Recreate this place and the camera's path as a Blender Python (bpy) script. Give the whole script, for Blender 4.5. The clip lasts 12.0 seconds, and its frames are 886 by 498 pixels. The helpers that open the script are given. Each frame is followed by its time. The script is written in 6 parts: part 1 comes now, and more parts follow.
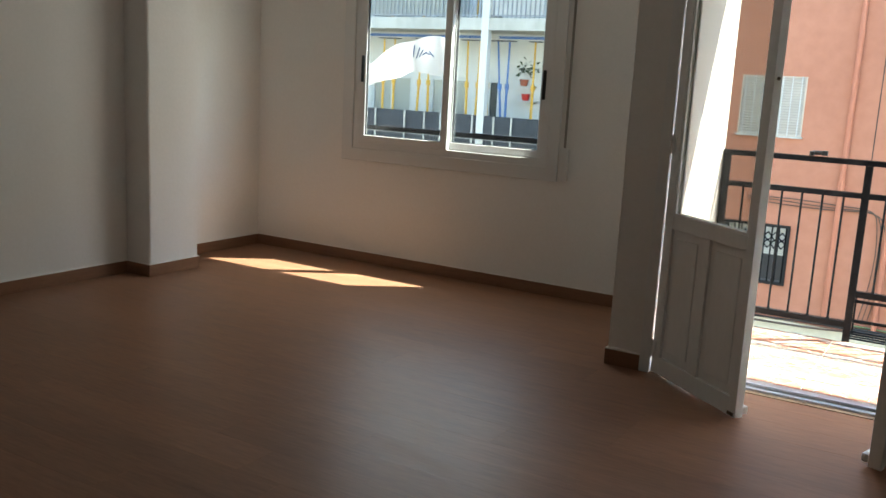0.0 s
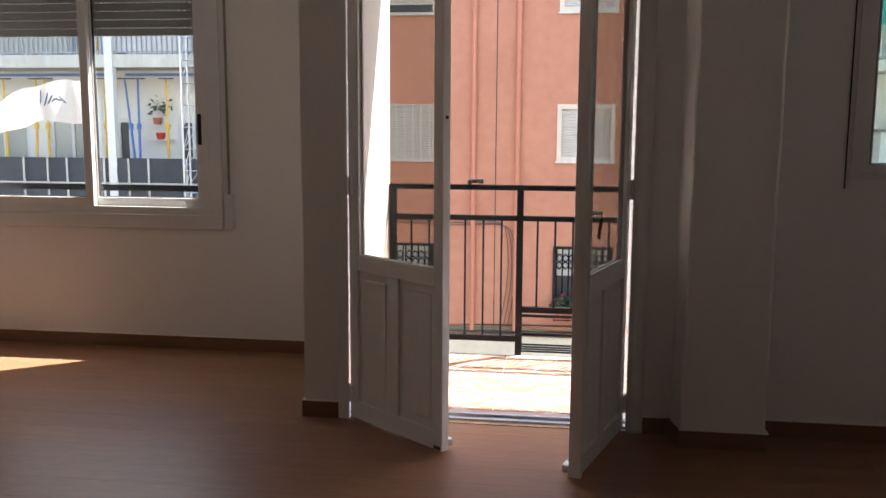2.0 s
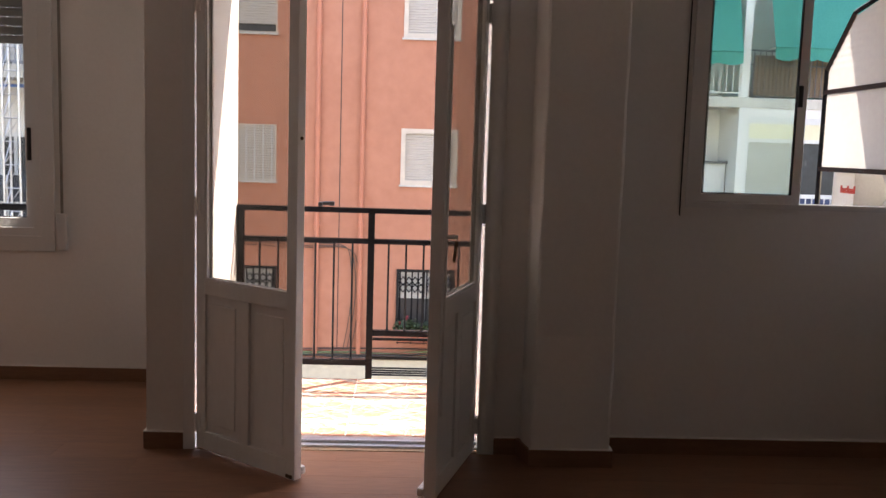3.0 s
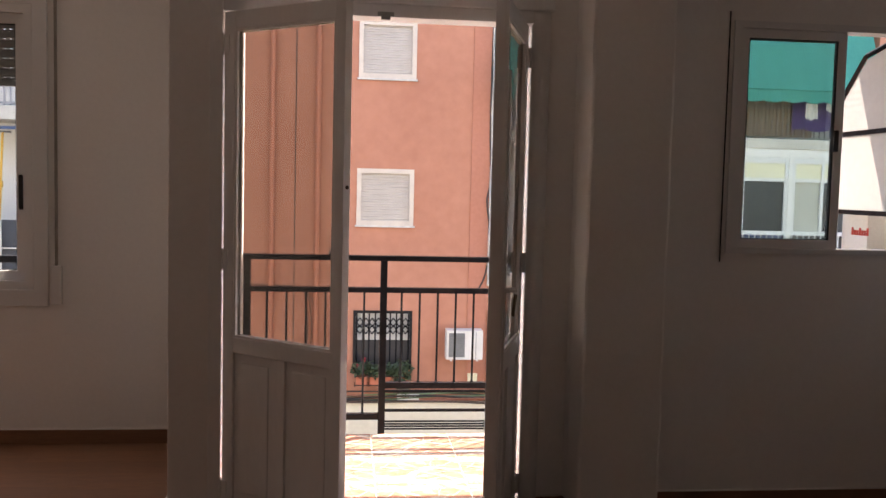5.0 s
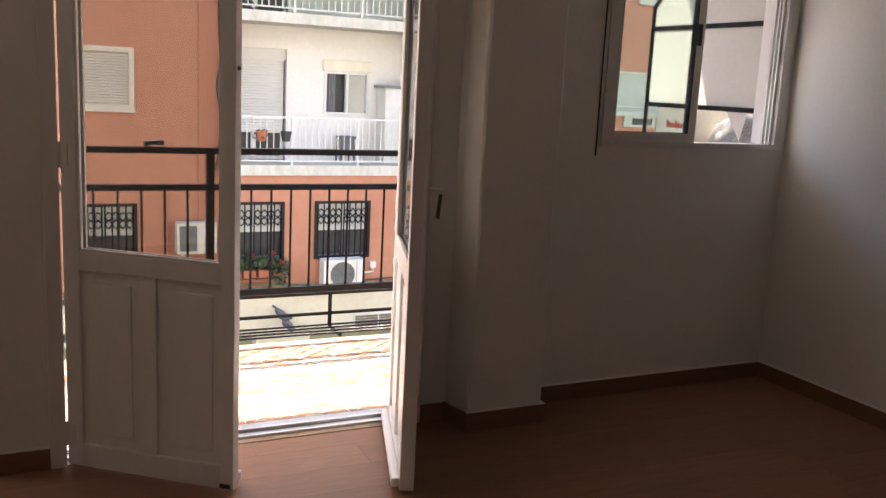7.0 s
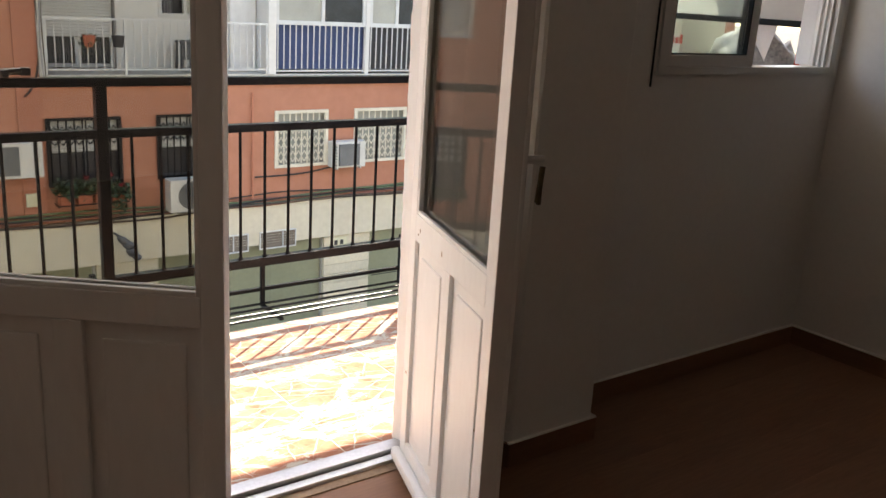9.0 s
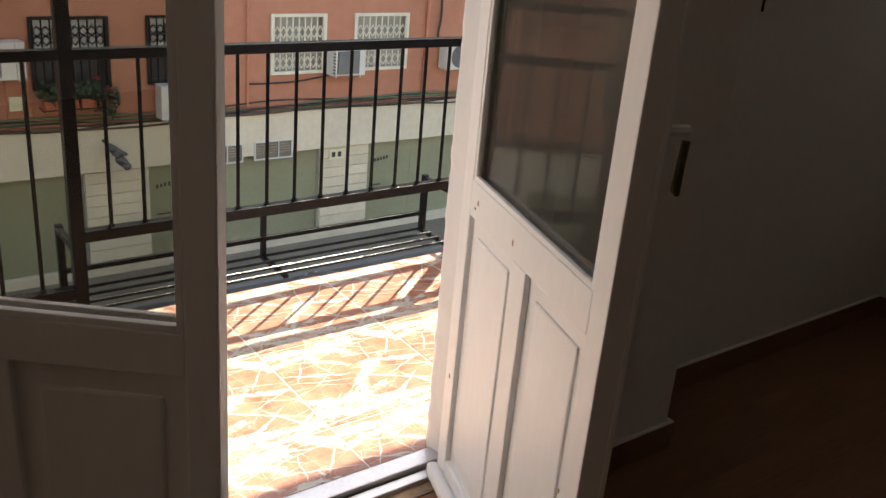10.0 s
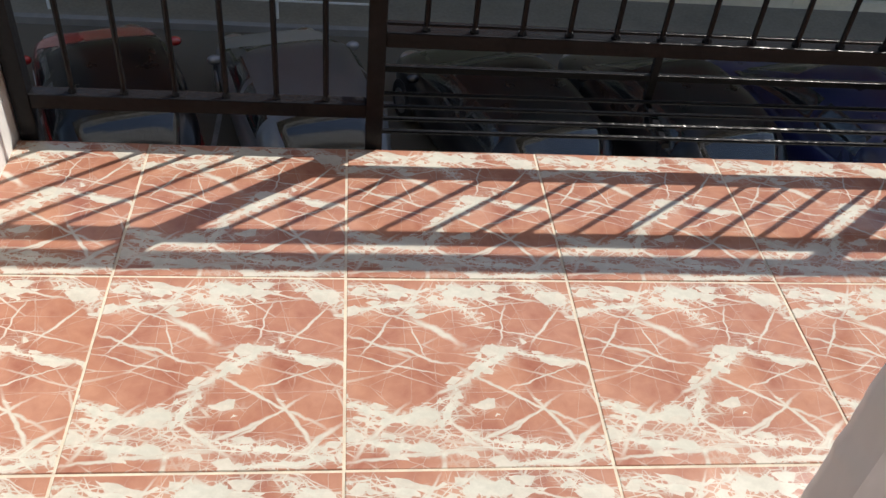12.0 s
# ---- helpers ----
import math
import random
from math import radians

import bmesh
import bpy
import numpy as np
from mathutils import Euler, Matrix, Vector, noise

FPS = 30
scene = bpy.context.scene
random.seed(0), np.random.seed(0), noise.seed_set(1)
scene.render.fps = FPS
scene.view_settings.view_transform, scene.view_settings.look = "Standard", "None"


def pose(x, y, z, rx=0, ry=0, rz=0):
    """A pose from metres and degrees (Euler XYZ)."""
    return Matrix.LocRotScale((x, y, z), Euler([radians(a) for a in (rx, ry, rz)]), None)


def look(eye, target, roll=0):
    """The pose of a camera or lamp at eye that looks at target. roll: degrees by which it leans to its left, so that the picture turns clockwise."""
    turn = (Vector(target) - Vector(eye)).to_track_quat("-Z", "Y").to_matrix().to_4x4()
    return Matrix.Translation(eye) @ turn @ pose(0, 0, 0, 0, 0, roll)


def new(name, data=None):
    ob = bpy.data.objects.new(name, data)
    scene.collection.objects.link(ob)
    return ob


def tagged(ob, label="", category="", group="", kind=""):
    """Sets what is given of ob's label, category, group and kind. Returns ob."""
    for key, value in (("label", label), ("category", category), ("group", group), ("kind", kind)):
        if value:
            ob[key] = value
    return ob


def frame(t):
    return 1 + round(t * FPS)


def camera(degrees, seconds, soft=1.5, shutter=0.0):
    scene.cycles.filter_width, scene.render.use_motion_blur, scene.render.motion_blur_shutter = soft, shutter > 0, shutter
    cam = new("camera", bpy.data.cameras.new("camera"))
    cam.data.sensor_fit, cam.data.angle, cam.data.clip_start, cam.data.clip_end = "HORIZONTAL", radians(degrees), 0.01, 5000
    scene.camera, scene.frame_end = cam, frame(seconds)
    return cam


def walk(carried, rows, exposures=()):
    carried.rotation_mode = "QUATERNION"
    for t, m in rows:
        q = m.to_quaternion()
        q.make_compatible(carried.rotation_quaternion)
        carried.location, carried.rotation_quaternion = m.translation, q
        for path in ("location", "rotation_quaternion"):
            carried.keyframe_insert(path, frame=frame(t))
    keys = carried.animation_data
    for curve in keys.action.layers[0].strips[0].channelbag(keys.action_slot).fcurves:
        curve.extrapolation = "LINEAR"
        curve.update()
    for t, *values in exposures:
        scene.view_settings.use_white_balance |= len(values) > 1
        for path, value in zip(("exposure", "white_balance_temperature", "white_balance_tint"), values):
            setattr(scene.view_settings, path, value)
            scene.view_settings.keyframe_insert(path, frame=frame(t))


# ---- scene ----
cam = camera(53.0, 12.0)
PATH = [
    (0, (0.813, -4.26, 1.385), (-0.187, -2.569, 1.013), 3.0),
    (0.5, (0.72, -4.187, 1.398), (-0.076, -2.417, 0.916), 2.1),
    (1, (0.689, -4.143, 1.407), (0.098, -2.313, 0.858), 2.3),
    (1.5, (0.653, -4.115, 1.426), (0.164, -2.208, 1.077), 1.5),
    (2, (0.586, -4.135, 1.441), (0.311, -2.175, 1.159), 0.3),
    (2.5, (0.549, -4.159, 1.439), (0.483, -2.176, 1.186), 0.8),
    (4.5, (0.276, -3.895, 1.443), (0.518, -1.915, 1.287), 3.0),
    (5, (0.078, -3.919, 1.471), (0.297, -1.936, 1.333), 1.4),
    (5.5, (-0.089, -3.917, 1.478), (0.141, -1.935, 1.335), 1.2),
    (6, (-0.233, -3.81, 1.447), (0.131, -1.854, 1.236), 1.7),
    (6.5, (-0.42, -3.592, 1.449), (0.173, -1.707, 1.141), 2.2),
    (7, (-0.567, -3.352, 1.445), (0.287, -1.581, 1.08), 2.9),
    (9, (-0.599, -2.052, 1.43), (0.557, -0.518, 0.875), 3.5),
    (9.5, (-0.555, -1.756, 1.43), (0.623, -0.272, 0.79), 4.0),
    (10, (-0.352, -1.458, 1.393), (0.787, 0.006, 0.645), 5.1),
    (10.5, (-0.141, -1.178, 1.352), (0.886, 0.323, 0.521), 5.9),
    (11, (0.016, -0.92, 1.279), (0.846, 0.583, 0.25), 8.0),
    (11.5, (0.14, -0.69, 1.288), (0.6735, 0.7975, 0.066), 8.4),
    (12, (0.236, -0.533, 1.253), (0.4605, 0.9515, -0.0675), 6.5),
]
walk(cam, [(t, look(e, g, r)) for t, e, g, r in PATH],
     exposures=[(0.0, 2.62, 6250, -4), (1.0, 2.65, 6400, 0), (2.5, 2.44, 6950, 17), (4.5, 2.47, 7350, 21), (5.0, 2.38, 7350, 21), (5.5, 2.7, 7350, 20), (6.2, 2.72, 7400, 19), (7.0, 2.65, 7450, 16), (9.0, 2.12, 7500, 11),
                (9.5, 1.97, 7500, 11), (10.0, 1.67, 7400, 10), (10.5, 1.32, 7000, 10), (11.0, 0.93, 6800, 10), (11.5, 0.52, 6600, 10), (12.0, 0.24, 6500, 10)])

# ---- world and sun ----
SUN_WAY = Vector((-0.53, -0.41, -1.0)).normalized()
world = bpy.data.worlds.new("sky")
scene.world = world
world.use_nodes = True
wn = world.node_tree.nodes
sky = wn.new("ShaderNodeTexSky")
sky.sky_type = "NISHITA"
sky.sun_disc = False
sky.sun_elevation = radians(55)
sky.sun_rotation = radians(50)
wn["Background"].inputs["Strength"].default_value = 0.15
world.node_tree.links.new(sky.outputs[0], wn["Background"].inputs["Color"])
sun_data = bpy.data.lights.new("sun", "SUN")
sun_data.energy, sun_data.angle, sun_data.color = 4.2, radians(0.5), (1.0, 0.95, 0.87)
sun = new("sun", sun_data)
sun.matrix_world = look((0, 0, 30), Vector((0, 0, 30)) + SUN_WAY)


def window_light(name, centre, target, width, height, power):
    """The sky's light through one opening."""
    d = bpy.data.lights.new(name, "AREA")
    d.shape, d.size, d.size_y, d.energy, d.color = "RECTANGLE", width, height, power, (1.0, 0.93, 0.87)
    new(name, d).matrix_world = look(centre, target)


window_light("bay_window_light", (-2.4, 1.10, 1.43), (-2.4, 0.0, 1.43), 1.45, 1.0, 2.3)
window_light("door_light", (0.3, 0.10, 1.2), (0.3, -1.0, 1.2), 1.0, 2.0, 0.35)
window_light("small_window_light", (2.61, -0.004, 1.73), (2.55, -1.0, 1.35), 0.45, 0.95, 0.2)

# ---- materials ----


def material(name, c1, c2=None, rough=0.6, metal=0.0, scale=3.0, fine=60.0, bump=0.1, spec=0.5, stretch=(1, 1, 1), vary=0.0, coat=0.0, depth=0.004):
    """Two colours mixed by noise at two scales, with fine relief."""
    m = bpy.data.materials.new(name)
    m.use_nodes = True
    n, l = m.node_tree.nodes, m.node_tree.links
    b = n["Principled BSDF"]
    tc, mp = n.new("ShaderNodeTexCoord"), n.new("ShaderNodeMapping")
    mp.inputs["Scale"].default_value = stretch
    l.new(tc.outputs["Object"], mp.inputs["Vector"])
    if vary:
        oi, add = n.new("ShaderNodeObjectInfo"), n.new("ShaderNodeVectorMath")
        mul = n.new("ShaderNodeMath")
        mul.operation = "MULTIPLY"
        mul.inputs[1].default_value = 37.0
        l.new(oi.outputs["Random"], mul.inputs[0])
        l.new(tc.outputs["Object"], add.inputs[0])
        l.new(mul.outputs[0], add.inputs[1])
        l.new(add.outputs[0], mp.inputs["Vector"])
    big, small = n.new("ShaderNodeTexNoise"), n.new("ShaderNodeTexNoise")
    big.inputs["Scale"].default_value, small.inputs["Scale"].default_value = scale, fine
    big.inputs["Detail"].default_value, small.inputs["Detail"].default_value = 5, 3
    l.new(mp.outputs[0], big.inputs["Vector"])
    l.new(mp.outputs[0], small.inputs["Vector"])
    mixf = n.new("ShaderNodeMath")
    mixf.operation = "MULTIPLY_ADD"
    mixf.inputs[1].default_value = 0.45
    l.new(small.outputs["Fac"], mixf.inputs[0])
    half = n.new("ShaderNodeMath")
    half.operation = "MULTIPLY"
    half.inputs[1].default_value = 0.55
    l.new(big.outputs["Fac"], half.inputs[0])
    l.new(half.outputs[0], mixf.inputs[2])
    ramp = n.new("ShaderNodeValToRGB")
    c2 = c2 or tuple(v * 0.8 for v in c1)
    ramp.color_ramp.elements[0].position, ramp.color_ramp.elements[1].position = 0.36, 0.64
    ramp.color_ramp.elements[0].color, ramp.color_ramp.elements[1].color = (*c2, 1), (*c1, 1)
    l.new(mixf.outputs[0], ramp.inputs["Fac"])
    out = ramp.outputs["Color"]
    if vary:
        hsv, mr = n.new("ShaderNodeHueSaturation"), n.new("ShaderNodeMapRange")
        mr.inputs["To Min"].default_value, mr.inputs["To Max"].default_value = 1 - vary, 1 + vary
        l.new(oi.outputs["Random"], mr.inputs["Value"])
        l.new(mr.outputs[0], hsv.inputs["Value"])
        l.new(out, hsv.inputs["Color"])
        out = hsv.outputs["Color"]
    l.new(out, b.inputs["Base Color"])
    rr = n.new("ShaderNodeMapRange")
    rr.inputs["To Min"].default_value, rr.inputs["To Max"].default_value = max(0.02, rough - 0.08), min(1, rough + 0.08)
    l.new(big.outputs["Fac"], rr.inputs["Value"])
    l.new(rr.outputs[0], b.inputs["Roughness"])
    b.inputs["Metallic"].default_value = metal
    b.inputs["Specular IOR Level"].default_value = spec
    b.inputs["Coat Weight"].default_value = coat
    b.inputs["Coat Roughness"].default_value = 0.15
    if bump:
        bp = n.new("ShaderNodeBump")
        bp.inputs["Strength"].default_value, bp.inputs["Distance"].default_value = bump, depth
        l.new(mixf.outputs[0], bp.inputs["Height"])
        l.new(bp.outputs[0], b.inputs["Normal"])
    return m


def glass_material(name, tint=(1, 1, 1), gloss=1.0):
    m = bpy.data.materials.new(name)
    m.use_nodes = True
    n, l = m.node_tree.nodes, m.node_tree.links
    n.remove(n["Principled BSDF"])
    tr, gl, fr, mx = n.new("ShaderNodeBsdfTransparent"), n.new("ShaderNodeBsdfGlossy"), n.new("ShaderNodeLayerWeight"), n.new("ShaderNodeMixShader")
    power, scale_up = n.new("ShaderNodeMath"), n.new("ShaderNodeMath")
    power.operation, scale_up.operation = "POWER", "MULTIPLY_ADD"
    power.inputs[1].default_value = 5.0
    scale_up.inputs[1].default_value, scale_up.inputs[2].default_value = 0.9, 0.045
    tr.inputs["Color"].default_value = (*tint, 1)
    gl.inputs["Roughness"].default_value = 0.015
    gl.inputs["Color"].default_value = (gloss, gloss, gloss, 1)
    fr.inputs["Blend"].default_value = 0.5
    l.new(fr.outputs["Facing"], power.inputs[0])
    l.new(power.outputs[0], scale_up.inputs[0])
    l.new(scale_up.outputs[0], mx.inputs["Fac"])
    l.new(tr.outputs[0], mx.inputs[1])
    l.new(gl.outputs[0], mx.inputs[2])
    l.new(mx.outputs[0], n["Material Output"].inputs["Surface"])
    return m


def cloth_material(name, c1, c2, through_light=0.4):
    m = material(name, c1, c2, rough=0.9, scale=1.2, fine=25, bump=0.15, spec=0.1)
    n, l = m.node_tree.nodes, m.node_tree.links
    tl, mx = n.new("ShaderNodeBsdfTranslucent"), n.new("ShaderNodeMixShader")
    tl.inputs["Color"].default_value = (*c1, 1)
    mx.inputs["Fac"].default_value = through_light
    l.new(n["Principled BSDF"].outputs[0], mx.inputs[1])
    l.new(tl.outputs[0], mx.inputs[2])
    l.new(mx.outputs[0], n["Material Output"].inputs["Surface"])
    return m


# cream patches and veins of the printed marble: place on the tile, half length, half width, turn in degrees
PATCHES = ((0.085, 0.052, 0.115, 0.013, -8), (0.095, 0.098, 0.105, 0.012, 10), (0.175, 0.118, 0.050, 0.012, 62), (0.045, 0.122, 0.085, 0.011, -24), (0.30, 0.052, 0.170, 0.011, -7), (0.36, 0.018, 0.110, 0.009, 4),
           (0.262, 0.228, 0.062, 0.014, 42), (0.09, 0.408, 0.105, 0.011, -4), (0.10, 0.375, 0.090, 0.007, 12), (0.22, 0.415, 0.065, 0.018, 20), (0.225, 0.37, 0.04, 0.010, -50), (0.395, 0.405, 0.060, 0.014, -38), (0.365, 0.24, 0.085, 0.006, -12))
VEINS = ((0.10, 0.262, 0.125, 0.0036, -20), (0.31, 0.150, 0.135, 0.0040, -32), (0.20, 0.180, 0.060, 0.0050, 32), (0.33, 0.300, 0.130, 0.0022, -14), (0.175, 0.310, 0.060, 0.0090, -36),
         (0.30, 0.325, 0.060, 0.0024, 74), (0.37, 0.095, 0.085, 0.0050, -60), (0.32, 0.105, 0.080, 0.0036, 36), (0.085, 0.345, 0.100, 0.0022, -18), (0.385, 0.325, 0.070, 0.0030, 56),
         (0.09, 0.225, 0.100, 0.0022, -14), (0.055, 0.290, 0.060, 0.0026, 58), (0.135, 0.285, 0.050, 0.0020, -75), (0.36, 0.195, 0.090, 0.0020, 24), (0.22, 0.365, 0.160, 0.0018, 9),
         (0.12, 0.030, 0.150, 0.0050, 6), (0.06, 0.080, 0.080, 0.0050, 52), (0.21, 0.070, 0.085, 0.0055, -40), (0.27, 0.080, 0.080, 0.0050, 28), (0.40, 0.055, 0.060, 0.0050, 42), (0.13, 0.395, 0.060, 0.0040, 60), (0.30, 0.405, 0.090, 0.0040, -12))


def marble_material(name):
    """Printed red marble with cream patches and veins, the same print on every tile."""
    m = bpy.data.materials.new(name)
    m.use_nodes = True
    n, l = m.node_tree.nodes, m.node_tree.links
    b = n["Principled BSDF"]
    tc = n.new("ShaderNodeTexCoord")

    def maths(kind, a, c, clamp=False):
        node = n.new("ShaderNodeMath")
        node.operation, node.use_clamp = kind, clamp
        for k, v in enumerate((a, c)):
            if isinstance(v, (int, float)):
                node.inputs[k].default_value = v
            else:
                l.new(v, node.inputs[k])
        return node.outputs[0]

    def ranged(v, a, c, lo, hi):
        node = n.new("ShaderNodeMapRange")
        node.interpolation_type = "SMOOTHSTEP"
        for k, w in zip(("From Min", "From Max", "To Min", "To Max"), (a, c, lo, hi)):
            node.inputs[k].default_value = w
        l.new(v, node.inputs["Value"])
        return node.outputs[0]

    def noise(scale, detail, vector, rough=0.55):
        node = n.new("ShaderNodeTexNoise")
        node.inputs["Scale"].default_value, node.inputs["Detail"].default_value, node.inputs["Roughness"].default_value = scale, detail, rough
        l.new(vector, node.inputs["Vector"])
        return node

    def warped(scale, amount):
        node = n.new("ShaderNodeVectorMath")
        node.operation = "MULTIPLY_ADD"
        node.inputs[1].default_value = (amount, amount, 0.0)
        off = n.new("ShaderNodeVectorMath")
        off.operation = "SUBTRACT"
        off.inputs[1].default_value = (0.5, 0.5, 0.5)
        l.new(noise(scale, 3.0, tc.outputs["Object"]).outputs["Color"], off.inputs[0])
        l.new(off.outputs[0], node.inputs[0])
        l.new(tc.outputs["Object"], node.inputs[2])
        return node.outputs[0]

    def reach(vector, spots):
        """Distance to the nearest of some long ellipses, 1 at their rim."""
        best = None
        for x, y, a, c, turn in spots:
            mp, ln = n.new("ShaderNodeMapping"), n.new("ShaderNodeVectorMath")
            mp.vector_type, ln.operation = "TEXTURE", "LENGTH"
            mp.inputs["Location"].default_value = (x, y, 0)
            mp.inputs["Rotation"].default_value = (0, 0, radians(turn))
            mp.inputs["Scale"].default_value = (a, c, 1)
            l.new(vector, mp.inputs["Vector"])
            l.new(mp.outputs[0], ln.inputs[0])
            best = ln.outputs["Value"] if best is None else maths("MINIMUM", best, ln.outputs["Value"])
        return best

    flat = warped(9.0, 0.0)
    wide, fine = warped(9.0, 0.055), warped(16.0, 0.030)
    jag = noise(34.0, 7.0, flat, 0.68).outputs["Fac"]
    broad = noise(13.0, 3.0, flat).outputs["Fac"]
    near = reach(wide, PATCHES)
    blot = maths("ADD", near, maths("ADD", maths("MULTIPLY", jag, 2.4), maths("MULTIPLY", broad, 1.2)))
    solid = ranged(blot, 2.35, 2.48, 1.0, 0.0)
    crisp = warped(13.0, 0.014)

    def cells(sx, sy, turn, feature):
        mp, vo = n.new("ShaderNodeMapping"), n.new("ShaderNodeTexVoronoi")
        mp.inputs["Rotation"].default_value, mp.inputs["Scale"].default_value = (0, 0, turn), (sx, sy, 1)
        vo.feature, vo.inputs["Scale"].default_value = feature, 1.0
        l.new(crisp, mp.inputs["Vector"])
        l.new(mp.outputs[0], vo.inputs["Vector"])
        return vo

    total = maths("MULTIPLY", solid, ranged(jag, 0.60, 0.66, 1.0, 0.15))
    around = ranged(near, 0.9, 2.7, 1.0, 0.0)
    for sx, sy, turn, most, width in ((22.0, 46.0, 0.30, 0.15, 0.060), (44.0, 70.0, -0.55, 0.16, 0.05), (13.0, 22.0, 0.7, 0.06, 0.040)):
        pick = n.new("ShaderNodeSeparateColor")
        l.new(cells(sx, sy, turn, "F1").outputs["Color"], pick.inputs[0])
        edge = cells(sx, sy, turn, "DISTANCE_TO_EDGE").outputs["Distance"]
        shard = maths("LESS_THAN", pick.outputs[0], maths("MULTIPLY", maths("MULTIPLY", around, ranged(broad, 0.34, 0.6, 0.35, 1.3)), most))
        seam = maths("MULTIPLY", ranged(edge, width * 0.35, width, 0.95, 0.0), ranged(near, 0.8, 2.2, 0.85, 0.0))
        total = maths("MAXIMUM", total, maths("MAXIMUM", maths("MULTIPLY", shard, 0.9), seam))
    veins = maths("ADD", reach(fine, VEINS), maths("MULTIPLY", jag, 0.9))
    total = maths("MAXIMUM", total, ranged(veins, 0.85, 1.75, 0.9, 0.0))
    for sx, sy, width, turn, least in ((9.0, 17.0, 0.030, -0.45, 0.0), (4.0, 15.0, 0.016, -0.42, 0.6), (7.0, 13.0, 0.010, 0.8, 0.35), (19.0, 9.0, 0.011, 0.3, 0.3)):
        mp, vo = n.new("ShaderNodeMapping"), n.new("ShaderNodeTexVoronoi")
        mp.inputs["Rotation"].default_value = (0, 0, turn)
        mp.inputs["Scale"].default_value = (sx, sy, 1)
        l.new(crisp, mp.inputs["Vector"])
        vo.feature = "DISTANCE_TO_EDGE"
        vo.inputs["Scale"].default_value = 1.0
        l.new(mp.outputs[0], vo.inputs["Vector"])
        line = ranged(vo.outputs["Distance"], width * 0.2, width, 1.0, 0.0)
        gate = maths("ADD", maths("MULTIPLY", around, 0.85), least)
        gate = maths("MULTIPLY", gate, ranged(broad, 0.36, 0.56, 0.25, 1.0))
        total = maths("MAXIMUM", total, maths("MULTIPLY", line, gate, True))
    redn = noise(8.0, 8.0, wide, 0.62)
    ramp = n.new("ShaderNodeValToRGB")
    ramp.color_ramp.elements[0].position, ramp.color_ramp.elements[1].position = 0.32, 0.68
    ramp.color_ramp.elements[0].color, ramp.color_ramp.elements[1].color = (0.29, 0.110, 0.073, 1), (0.49, 0.262, 0.175, 1)
    l.new(redn.outputs["Fac"], ramp.inputs["Fac"])
    mix = n.new("ShaderNodeMix")
    mix.data_type = "RGBA"
    pale = n.new("ShaderNodeMix")
    pale.data_type = "RGBA"
    pale.inputs[6].default_value, pale.inputs[7].default_value = (0.50, 0.49, 0.425, 1), (0.595, 0.58, 0.505, 1)
    l.new(ranged(jag, 0.35, 0.65, 0.0, 1.0), pale.inputs["Factor"])
    l.new(pale.outputs[2], mix.inputs[7])
    halo = maths("MULTIPLY", ranged(near, 0.6, 2.4, 0.22, 0.0), ranged(jag, 0.35, 0.65, 1.0, 0.2))
    l.new(maths("MAXIMUM", total, halo), mix.inputs["Factor"])
    l.new(ramp.outputs["Color"], mix.inputs[6])
    l.new(mix.outputs[2], b.inputs["Base Color"])
    l.new(ranged(broad, 0.3, 0.7, 0.09, 0.2), b.inputs["Roughness"])
    b.inputs["Specular IOR Level"].default_value = 0.35
    return m


WHITE_WALL = material("white_wall_paint", (0.87, 0.855, 0.83), (0.83, 0.815, 0.79), rough=0.75, scale=1.3, fine=45, bump=0.25, depth=0.006)
CEILING_PAINT = material("ceiling_paint", (0.88, 0.875, 0.86), (0.85, 0.845, 0.83), rough=0.85, scale=1.0, fine=60, bump=0.15)
LAMINATE = material("laminate_wood", (0.29, 0.15, 0.087), (0.215, 0.108, 0.062), rough=0.42, scale=3, fine=22, bump=0.03, stretch=(0.5, 4, 1), vary=0.06, coat=0.0, spec=0.25, depth=0.001)
LAMINATE_EDGE = material("dark_floor_joint", (0.18, 0.09, 0.052), rough=0.8)
SKIRTING = material("brown_skirting", (0.26, 0.135, 0.075), (0.2, 0.1, 0.055), rough=0.4, scale=6, fine=40, bump=0.05, stretch=(0.5, 0.5, 6))
DOOR_PAINT = material("white_gloss_paint", (0.85, 0.855, 0.85), (0.80, 0.805, 0.80), rough=0.4, scale=3.5, fine=50, bump=0.22, stretch=(1, 1, 0.3), depth=0.003)
BARE_WOOD = material("worn_wood_edge", (0.35, 0.24, 0.15), (0.2, 0.13, 0.08), rough=0.7, scale=8, fine=60, stretch=(1, 1, 0.1))
ALU_WHITE = material("white_lacquered_aluminium", (0.76, 0.76, 0.75), (0.72, 0.72, 0.71), rough=0.35, scale=2, fine=80, bump=0.03)
ALU_GREY = material("raw_aluminium", (0.62, 0.62, 0.63), (0.5, 0.5, 0.51), rough=0.35, metal=0.9, scale=5, fine=90, bump=0.05)
STRAP_GREY = material("woven_strap", (0.34, 0.32, 0.29), (0.24, 0.225, 0.2), rough=0.9, scale=30, stretch=(1, 1, 0.2))
BLACK_PLASTIC = material("black_plastic", (0.012, 0.012, 0.013), rough=0.4)
GASKET = material("black_rubber", (0.015, 0.015, 0.016), rough=0.8)
BRASS = material("dark_brass", (0.16, 0.12, 0.07), (0.08, 0.06, 0.04), rough=0.4, metal=0.9)
